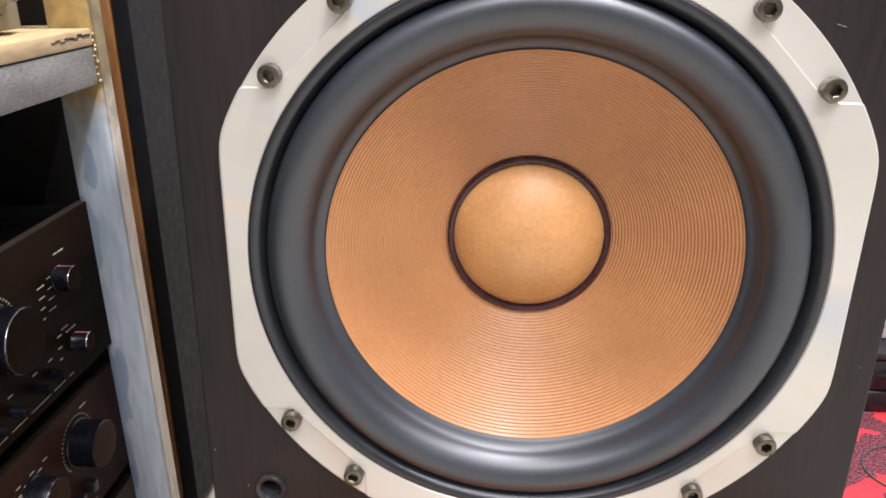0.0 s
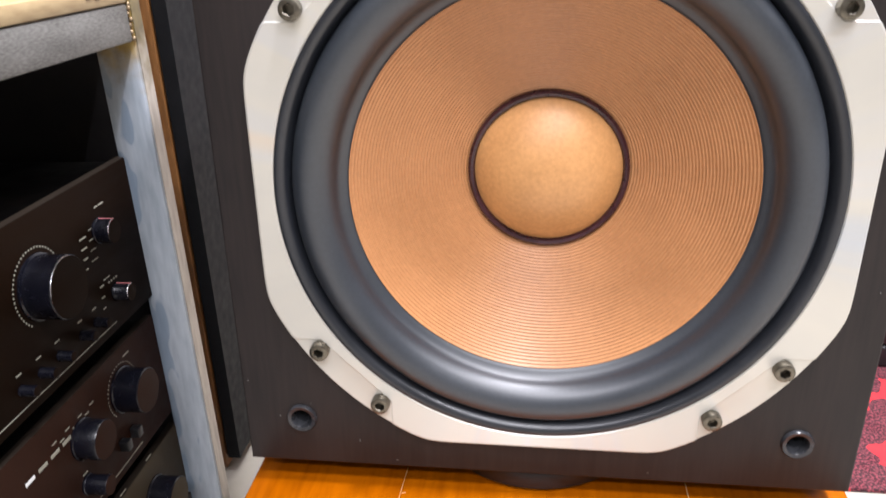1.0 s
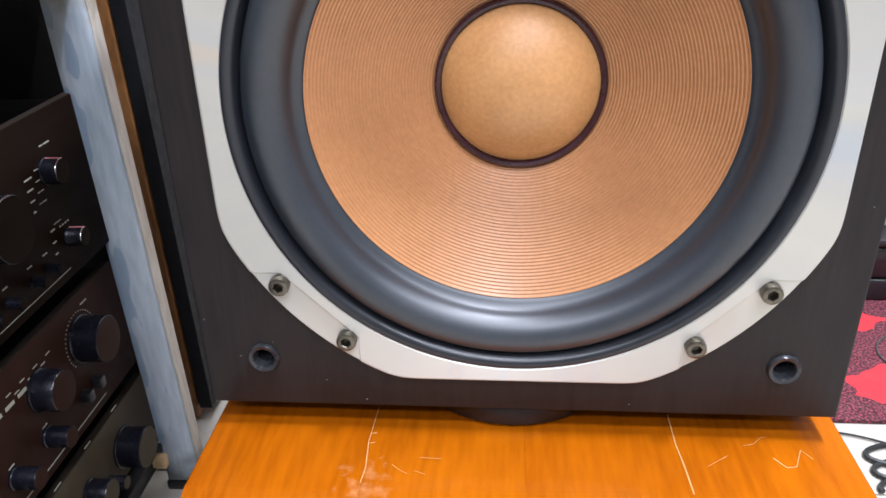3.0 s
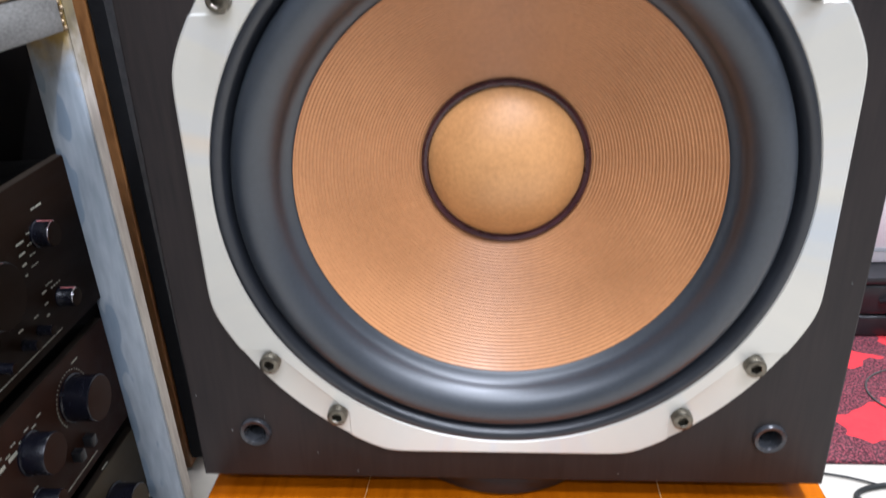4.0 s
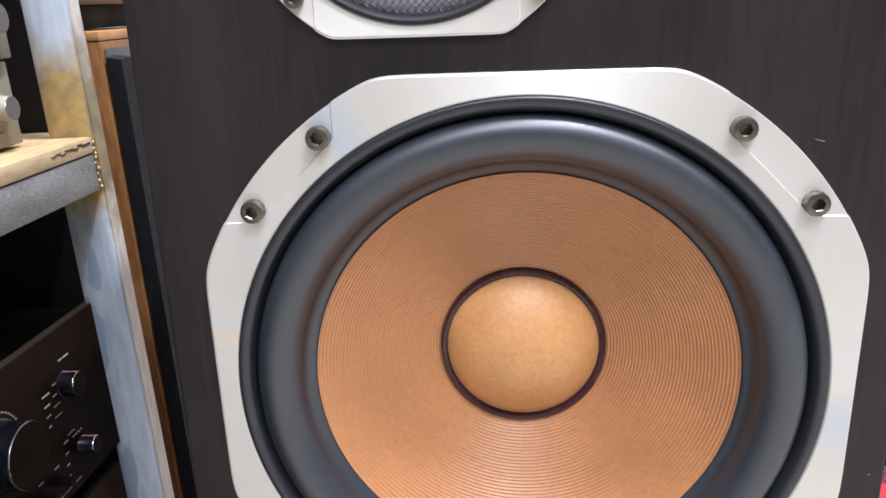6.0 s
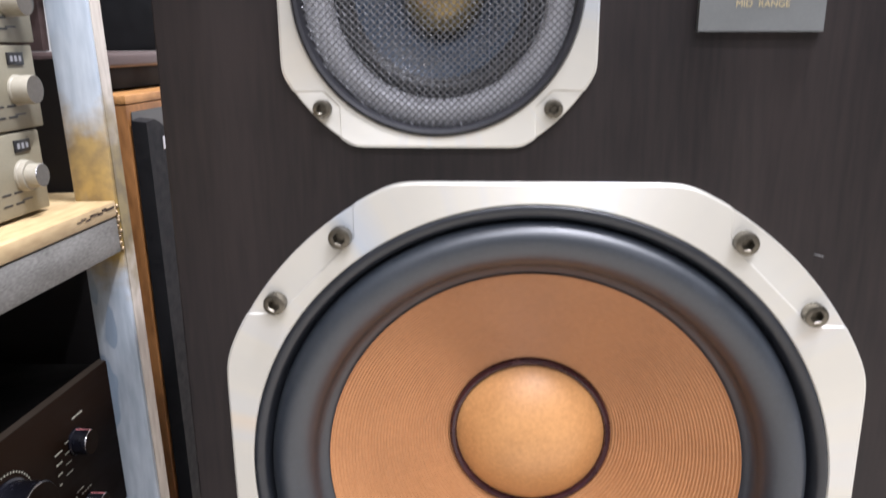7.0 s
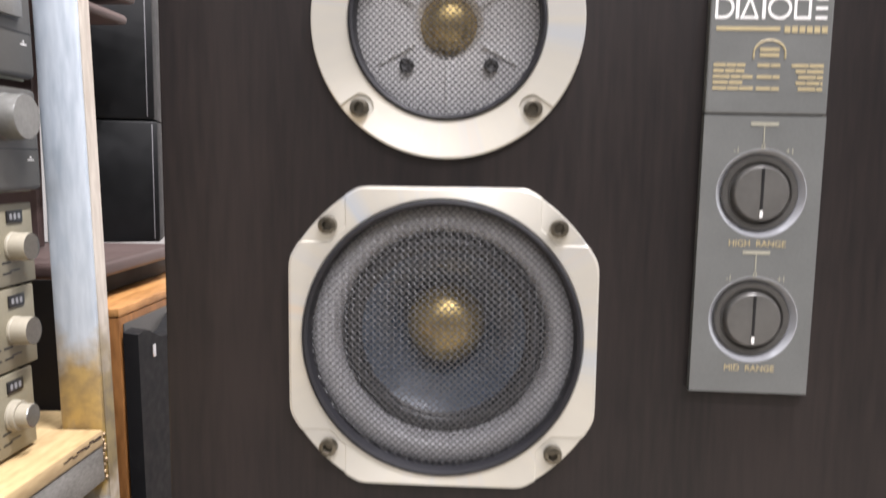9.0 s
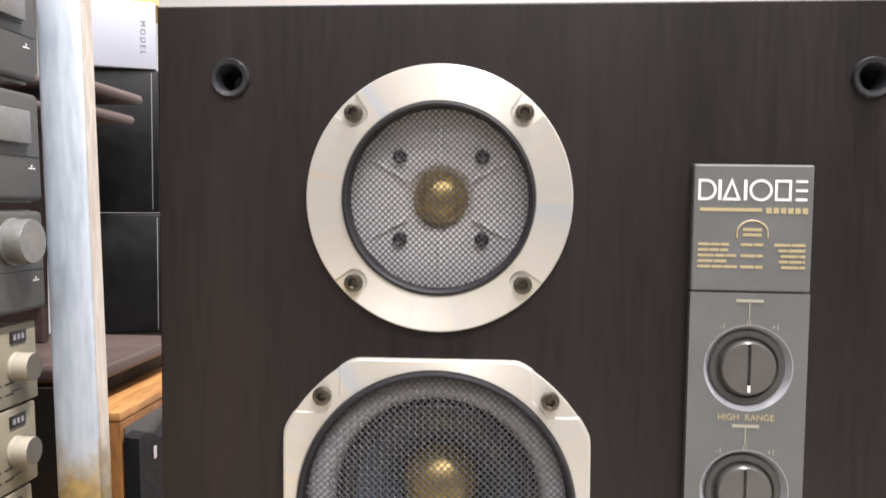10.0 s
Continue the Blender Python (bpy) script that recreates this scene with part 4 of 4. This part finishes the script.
def tick(parent, y, z, ly, lz, material=M_LIGHTINK, name="print_bar", x=0.0003):
    return part(name, box(-0.0002, x, y - ly / 2, y + ly / 2, z - lz / 2, z + lz / 2), material, parent, smooth=False)


amps = []
for AX, AY, z0, z1, label in ((-0.3615, 0.066, 0.291, 0.431, "bronze-black amplifier with a large volume knob in a steel rack"), (-0.3615, 0.059, 0.162, 0.276, "dark reddish-black amplifier with many black knobs in a steel rack"), (-0.3600, 0.064, 0.0765, 0.149, "black amplifier with a big dull knob on the bottom shelf")):
    a = thing("amplifier", (AX, AY, z0), label, "amplifier", "amplifiers in the rack")
    a.rotation_euler = (0, LEANING, 0)
    hgt = z1 - z0
    part("case", box(-0.32, -0.0085, -0.20, 0.208, 0.006, hgt - 0.004, 0.001), M_AMPCASE, a, "black metal case")
    fp = part("front_panel", box(-0.008, 0, -0.205, 0.212, 0.004, hgt, 0.0012), M_AMP, a, "bronze-black brushed front panel")
    # thin paler strip in place of the highlight on the panel's top edge
    part("panel_edge", box(-0.0078, -0.0006, -0.204, 0.211, hgt, hgt + 0.0003), M_AMPCAP, a)
    for fy in (-0.16, 0.16):
        for fx in (-0.28, -0.04):
            part("foot", lathe([(0, -0.0085), (0.014, -0.0085), (0.016, 0.0055), (0, 0.0055)], 24, "z"), M_BLACK, a, at=(fx, fy, 0))
    amps.append((a, fp))

def knob_on(panel_part, *spec, **more):
    """A knob whose face has the colour of the panel it sits on."""
    return dial(panel_part, *spec, cap=panel_part.data.materials[0], **more)


a, fp = amps[0]
Y = lambda v: v - 0.05
k = knob_on(fp, Y(0.1945), 0.095, 0.0105, 0.0140, label="black selector knob with a pink line")
part("pointer_line", box(0.002, 0.0143, -0.0003, 0.0003, 0.0100, 0.0108), M_PINK, k)
k = knob_on(fp, Y(0.200), 0.036, 0.0080, 0.0140, label="small black knob")
part("pointer_line", box(0.002, 0.0143, -0.0003, 0.0003, 0.0079, 0.0085), M_PINK, k)
k = knob_on(fp, Y(0.106), 0.0855, 0.024, 0.024, label="large black volume knob with a bright arc on its edge")
for i in range(44):
    an = radians(-50 + i * 280 / 43)
    tick(fp, Y(0.106) - 0.0295 * math.cos(an + math.pi), 0.0855 + 0.0295 * math.sin(an), 0.0012, 0.0012)
for y in (0.162, 0.140, 0.108, 0.084, 0.060):
    k = knob_on(fp, Y(y), 0.026, 0.0042, 0.012, rim=False, n=20, name="lever_knob")
    tick(fp, Y(y) + 0.001, 0.038, 0.006, 0.0010)
for i, (ly, lead) in enumerate(((0.010, 0.006), (0.008, 0.008), (0.006, 0.008), (0.003, 0.010))):
    tick(fp, Y(0.170) - 0.001 * i, 0.0975 - i * 0.0085, ly, 0.0011)
    tick(fp, Y(0.183) - 0.001 * i, 0.1005 - i * 0.0085, lead, 0.0005)
tick(fp, Y(0.197), 0.1150, 0.005, 0.0011)
tick(fp, Y(0.205), 0.1150, 0.008, 0.0011)
for i in range(4):
    tick(fp, Y(0.181) - i * 0.0016, 0.0500 - i * 0.0095, 0.006 - i * 0.001, 0.0011)
tick(fp, Y(0.190), 0.0535, 0.010, 0.0005)
for i in range(4):
    tick(fp, Y(0.192) + i * 0.004, 0.0485, 0.0018, 0.0012)
tick(fp, Y(0.05), 0.012, 0.28, 0.0005)

a, fp = amps[1]
fp.data.materials[0] = M_AMPRED
k = knob_on(fp, Y(0.189), 0.077, 0.0200, 0.024, rim=False, label="dotted black volume knob")
for i in range(30):
    an = radians(-40 + i * 260 / 29)
    tick(fp, Y(0.189) - 0.0245 * math.cos(an + math.pi), 0.077 + 0.0245 * math.sin(an), 0.001, 0.001)
knob_on(fp, Y(0.121), 0.074, 0.0165, 0.020, rim=False, label="black selector knob")
knob_on(fp, Y(0.113), 0.035, 0.0085, 0.020, rim=False)
knob_on(fp, Y(0.067), 0.035, 0.0085, 0.020, rim=False)
knob_on(fp, Y(0.020), 0.035, 0.0085, 0.020, rim=False)
for y in (0.188, 0.168):
    part("push_button", box(0, 0.009, Y(y) - 0.004, Y(y) + 0.004, 0.028, 0.038, 0.001), M_BLACK, fp)
for i in range(4):
    tick(fp, Y(0.054) + i * 0.016, 0.086, 0.011, 0.003, M_LIGHTINK if i else M_WHITEINK)
for i in range(7):
    tick(fp, Y(0.088) + i * 0.009, 0.094 - 0.004 * (i % 2), 0.006, 0.0008)
tick(fp, Y(0.205), 0.104, 0.010, 0.0012)
tick(fp, Y(0.10), 0.012, 0.20, 0.0008)
for y in (0.113, 0.067):
    tick(fp, Y(y), 0.0455, 0.007, 0.0009)

a, fp = amps[2]
fp.data.materials[0] = M_BRONZE
knob_on(fp, Y(0.199), 0.032, 0.0190, 0.024, rim=False, label="big dull black knob")
knob_on(fp, Y(0.135), 0.036, 0.0120, 0.020, rim=False)
knob_on(fp, Y(0.165), 0.020, 0.0060, 0.016, rim=False)
knob_on(fp, Y(0.120), 0.018, 0.0060, 0.016, rim=False)
for y in (0.20, 0.15, 0.10):
    tick(fp, Y(y), 0.076, 0.010, 0.0010)

# ---- cream instruments stacked on the shelf ----
for idx, (IX, IY, z0, z1) in enumerate(((-0.3735, 0.236, 0.5765, 0.6370), (-0.3755, 0.2455, 0.6385, 0.6995), (-0.3775, 0.251, 0.7010, 0.7620))):
    it = thing("cream_instrument", (IX, IY, z0), "cream metal instrument with a round knob, stacked on the plywood shelf", "instrument", "stacked cream instruments")
    it.rotation_euler = (0, LEANING, 0)
    hgt = z1 - z0
    part("case", box(-0.20, -0.0042, -0.198, -0.002, 0.0006, hgt - 0.002, 0.001), M_CREAM, it)
    fp = part("front_panel", box(-0.004, 0, -0.20, 0, 0.0004, hgt, 0.0012), M_CREAM, it, "cream painted front panel")
    ky, kz = -0.0265, 0.029
    if idx == 0:
        dial(fp, ky, kz, 0.0112, 0.006, cap=M_CREAMKNOB, side=M_CREAMKNOB, rim=False)
        dial(fp, ky, kz, 0.0088, 0.015, cap=M_KNOBCAP, side=M_CREAMKNOB, rim=True, label="double knob with aluminium cap")
    else:
        dial(fp, ky, kz, 0.0105, 0.0145, cap=M_KNOBCAP, side=M_CREAMKNOB, rim=False, label="cream knob with aluminium cap")
    part("badge", box(0, 0.0012, -0.033, -0.014, hgt - 0.0140, hgt - 0.0050, 0.0003), M_BLACK, fp, "small dark badge")
    for i in range(3):
        part("print_bar", box(0.0012, 0.0016, -0.0302 + i * 0.0050, -0.0275 + i * 0.0050, hgt - 0.0115, hgt - 0.0075), M_PIPING, fp, smooth=False)
    for i in range(4):
        tick(fp, -0.050 + (i % 2) * 0.014, 0.010 + (i // 2) * 0.008, 0.010, 0.0014, M_BLACK)
    tick(fp, -0.0265, 0.0115, 0.012, 0.0012, M_KNOBGREY)
    tick(fp, -0.060, 0.040, 0.014, 0.0016, M_BLACK)

# ---- taupe decks on top of them ----
for idx, (DX, z0, z1) in enumerate(((-0.3710, 0.7715, 0.8475), (-0.3725, 0.8550, 0.9370), (-0.3750, 0.9460, 1.0290))):
    dk = thing("tape_deck", (DX, 0.2545, z0), "taupe-grey audio unit with rounded corners and a milky window", "audio unit", "stacked taupe audio units")
    dk.rotation_euler = (0, LEANING, 0)
    hgt = z1 - z0
    part("case", box(-0.24, -0.010, -0.24, -0.003, 0.003, hgt - 0.003, 0.002), M_AMPCASE, dk)
    fp = part("front_panel", box(-0.010, 0, -0.25, 0, 0, hgt, 0.0042, 3), M_DECK, dk, "taupe-grey front panel with pale edge")
    part("panel_edge", box(-0.0125, -0.0102, -0.2505, 0.0012, -0.001, hgt + 0.001, 0.001), M_DECKEDGE, dk, "pale greenish edge strip")
    part("panel_line", box(-0.001, 0.0003, -0.249, -0.002, hgt * 0.40, hgt * 0.40 + 0.0009), M_BLACK, fp, smooth=False)
    if idx == 0:
        dial(fp, -0.040, hgt * 0.70, 0.0165, 0.016, cap=M_WINDOW, side=M_WINDOW, rim=False, label="pale round knob")
    else:
        part("window_frame", box(0, 0.0012, -0.072, -0.019, hgt * 0.50, hgt * 0.84, 0.0004), M_BLACK, fp)
        part("window_pane", box(0.0012, 0.0055, -0.070, -0.0205, hgt * 0.515, hgt * 0.82, 0.001), M_WINDOW, fp, "milky plastic window")
    for i in range(3):
        tick(fp, -0.0165 + i * 0.0028, hgt * 0.30, 0.0022, 0.0009, M_WHITEINK)
    tick(fp, -0.0137, hgt * 0.325, 0.0012, 0.0018, M_WHITEINK)
    for fy in (-0.20, -0.03):
        for fx in (-0.2, -0.03):
            ft = 0.0090
            part("foot", lathe([(0, -ft), (0.008, -ft), (0.009, 0.003), (0, 0.003)], 20, "z"), M_BLACK, dk, at=(fx, fy, 0))

# ---- wooden loudspeaker behind the rack ----
OX, OY = -0.3655, 0.383
other = thing("wooden_loudspeaker", (OX, OY, 0), "floor-standing loudspeaker in orange-brown veneer with black cloth front", "loudspeaker")
other.rotation_euler = (0, radians(-1.1), 0)
part("cabinet_body", box(-0.26, 0, 0, 0.30, 0.005, 0.644, 0.002), M_WOOD, other, "orange-brown veneered cabinet")
part("cabinet_top", box(-0.26, 0.0, 0.0, 0.30, 0.6444, 0.6530, 0.001), M_WOODLIT, other, "orange veneer top, made lighter for the light falling on it")
part("front_panel", box(0.0004, 0.0020, 0.006, 0.285, 0.02, 0.637, 0.001), M_KNOBGREY, other, "dark grey panel behind the cloth")
gr = bmesh.new()
edge = [(0.0015, 0.02), (0.290, 0.02), (0.290, 0.630)]
for i in range(33):
    y = 0.290 - i * 0.2885 / 32
    edge.append((y, 0.629 - 0.013 * max(0.0, math.sin(math.pi * min(1.0, max(0.0, (y - 0.022) / 0.075)))) - 0.004 * (y > 0.2) + 0.002 * math.sin(60 * y)))
face = gr.faces.new([gr.verts.new((0.0024, y, z)) for y, z in edge])
ext = bmesh.ops.extrude_face_region(gr, geom=[face])
bmesh.ops.translate(gr, vec=(0.0150, 0, 0), verts=[g for g in ext["geom"] if isinstance(g, bmesh.types.BMVert)])
for v in gr.verts:
    if v.co.x > 0.01 and v.co.z > 0.3:
        v.co.z -= 0.002
bmesh.ops.recalc_face_normals(gr, faces=gr.faces[:])
part("grille", gr, M_CLOTH, other, "black cloth front with a sagging wavy top edge")
part("grille_clip", box(0.0175, 0.0187, 0.030, 0.037, 0.598, 0.611, 0.0004), M_CHROME, other)

# board on top of it
board = tagged(new("brown_board", mesh_from("brown_board", box(-0.66, -0.408, 0.395, 0.600, 0.677, 0.692, 0.004, 3), M_BROWN)), "dark brown wooden board resting on the wooden loudspeaker", "board")
# paler sheet laid on the board in place of its sheen
part("top_face", box(-0.656, -0.412, 0.399, 0.596, 0.6921, 0.6924, 0.0), M_PLANK, board, "dull pinkish-grey top with its sheen put into the colour")
# near-black block put in to keep the gap under the board in shade
part("base", box(-0.60, -0.432, 0.42, 0.72, 0.6536, 0.6769, 0.001), M_RACKBACK, board, "dark block filling the shaded gap under the board")
# black cases with pale piping
for cx, z0, z1 in ((-0.4370, 0.6925, 0.8425), (-0.4400, 0.8440, 1.0215)):
    cs = thing("black_case", (cx, 0.618, z0), "black leatherette equipment case with pale piping", "case", "stacked black cases")
    hgt = z1 - z0
    cs.rotation_euler = (0, 0, radians(18))
    part("case_body", box(-0.13, 0, 0, 0.16, 0, hgt, 0.003), M_CASE, cs)
    part("piping", box(-0.0092 if z0 > 0.8 else -0.0070, -0.0082 if z0 > 0.8 else -0.0060, -0.0010, 0.0002, 0.004, hgt - 0.004, 0.0004), M_PIPING, cs, "pale vertical piping")
shelf = thing("wooden_stand", (-0.68, 0.44, 0), "dark stand with two rosy brown wooden shelves", "stand")
part("upright", box(-0.04, 0, -0.02, 0.02, 0, 0.9443, 0.003), M_RACKBACK, shelf)
for z, x1, y1 in ((0.975, 0.250, 0.115), (0.950, 0.246, 0.102)):
    part("shelf", box(-0.05, x1, -0.03, y1, z - 0.0055, z + 0.0055, 0.005, 3), M_PLANK, shelf, "rosy brown board with rounded edge")
part("spacer", box(-0.04, 0, -0.02, 0.02, 0.9557, 0.9693), M_RACKBACK, shelf)
part("panel", box(-0.04, 0.140, 0.085, 0.098, 0.6935, 0.9442, 0.001), M_BROWN, shelf, "dark rosy brown panel under the shelves")
wb = thing("white_box", (-0.4420, 0.615, 1.0217), "white cardboard box with small grey lettering", "box")
wb.rotation_euler = (0, 0, radians(24))
part("box_body", box(-0.13, 0, 0, 0.13, 0, 0.0815, 0.001), M_WHITEBOX, wb)
lettering("M O D E L", 0.0092, M_PIPING, wb, (-0.0150, -0.0004, 0.038), (90, 90, 0))
yb = thing("yellow_box", (-0.4440, 0.63, 1.1034), "pale yellow cardboard box on a white box", "box")
yb.rotation_euler = (0, 0, radians(24))
part("box_body", box(-0.12, 0.0, 0, 0.10, 0, 0.06, 0.001), M_YELLOWBOX, yb)

# ---- floor beyond the bench ----
rug = tagged(new("carpet", mesh_from("carpet", box(0.28, 1.3, 0.413, 1.5, 0.0, 0.006, 0.002), M_RUG)), "red carpet with dark speckled pattern on the floor", "carpet")
crate = thing("black_crate", (0.58, 0.69, 0.006), "black leather-covered crate with a lid on the red carpet", "crate")
part("crate_base", box(-0.16, 0.50, 0, 0.26, 0.0, 0.036, 0.006, 3), M_LEATHER, crate)
part("crate_body", box(-0.16, 0.50, -0.002, 0.26, 0.0375, 0.088, 0.007, 3), M_LEATHER, crate)
part("crate_lid", box(-0.165, 0.505, -0.006, 0.265, 0.0895, 0.101, 0.003, 2), M_BLACK, crate, "black lid with a thin rim")
part("handle", tube([(-0.03 + 0.002 * i, -0.004 - 0.012 * math.sin(math.pi * i / 20), 0.062 + 0.006 * math.sin(math.pi * i / 10)) for i in range(21)], 0.004, 8), M_LEATHER, crate)
wbx = thing("pale_box", (0.607, 0.655, 0.006), "small pinkish-white box on the red carpet", "box")
part("box_body", box(0, 0.14, 0, 0.028, 0, 0.051, 0.003), M_WHITEBOX, wbx)
sil = thing("pale_appliance", (0.70, 0.73, 0.1072), "pinkish-silver appliance standing on the black crate", "appliance")
part("case", box(-0.22, 0.30, 0, 0.20, 0, 0.20, 0.006), M_SILVER, sil)
for i in range(6):
    part("button", lathe([(0, -0.010), (0.012, -0.009), (0.014, -0.001)], 24), M_CHROME, sil, at=(-0.12 + i * 0.05, 0, 0.11))
    part("print_bar", box(-0.135 + i * 0.05, -0.105 + i * 0.05, -0.001, 0, 0.050, 0.062), M_WHITEINK if i % 2 else M_PIPING, sil, smooth=False)
part("dark_strip", box(-0.215, 0.295, -0.001, 0, 0.020, 0.026), M_PIPING, sil, smooth=False)


loop = [(0.56 + 0.075 * math.cos(a), 0.545 + 0.060 * math.sin(a), 0.0078) for a in (2 * math.pi * i / 48 for i in range(46))]
tagged(new("thin_wire", mesh_from("thin_wire", tube(loop, 0.0013, 6), M_KNOBGREY)), "thin grey wire loop lying on the red carpet", "wire")
lead = [(0.36 + 0.072 * u, 0.396 - 0.024 * u + 0.004 * math.sin(3 * u), 0.0032) for u in (i / 14 for i in range(14))]
turns = [(0.436 + 0.046 * math.cos(a) + 0.003 * math.sin(0.7 * a), 0.362 - 0.026 * (a - 1.6) / 6.283 + 0.0135 * math.sin(a), 0.0034 + 0.0016 * (1 + math.sin(a + 2))) for a in (1.6 + 0.22 * i for i in range(66))]
tagged(new("cable", mesh_from("cable", tube(turns, 0.0031, 8, tube(lead + turns[:1], 0.0013, 6)), M_CABLE)), "black cable lying coiled on the tiled floor", "cable")

# ---- floor tiles ----
T = 0.30
tile_me = mesh_from("tile", box(-T / 2 + 0.0012, T / 2 - 0.0012, -T / 2 + 0.0012, T / 2 - 0.0012, -0.003, 0.0, 0.0008, 1), M_FLOOR, False)
for i in range(13):
    for j in range(17):
        t = new("tile", tile_me)
        t.parent = floor
        t.location = (FX0 + (i + 0.5) * T, FY0 + (j + 0.5) * T, 0)
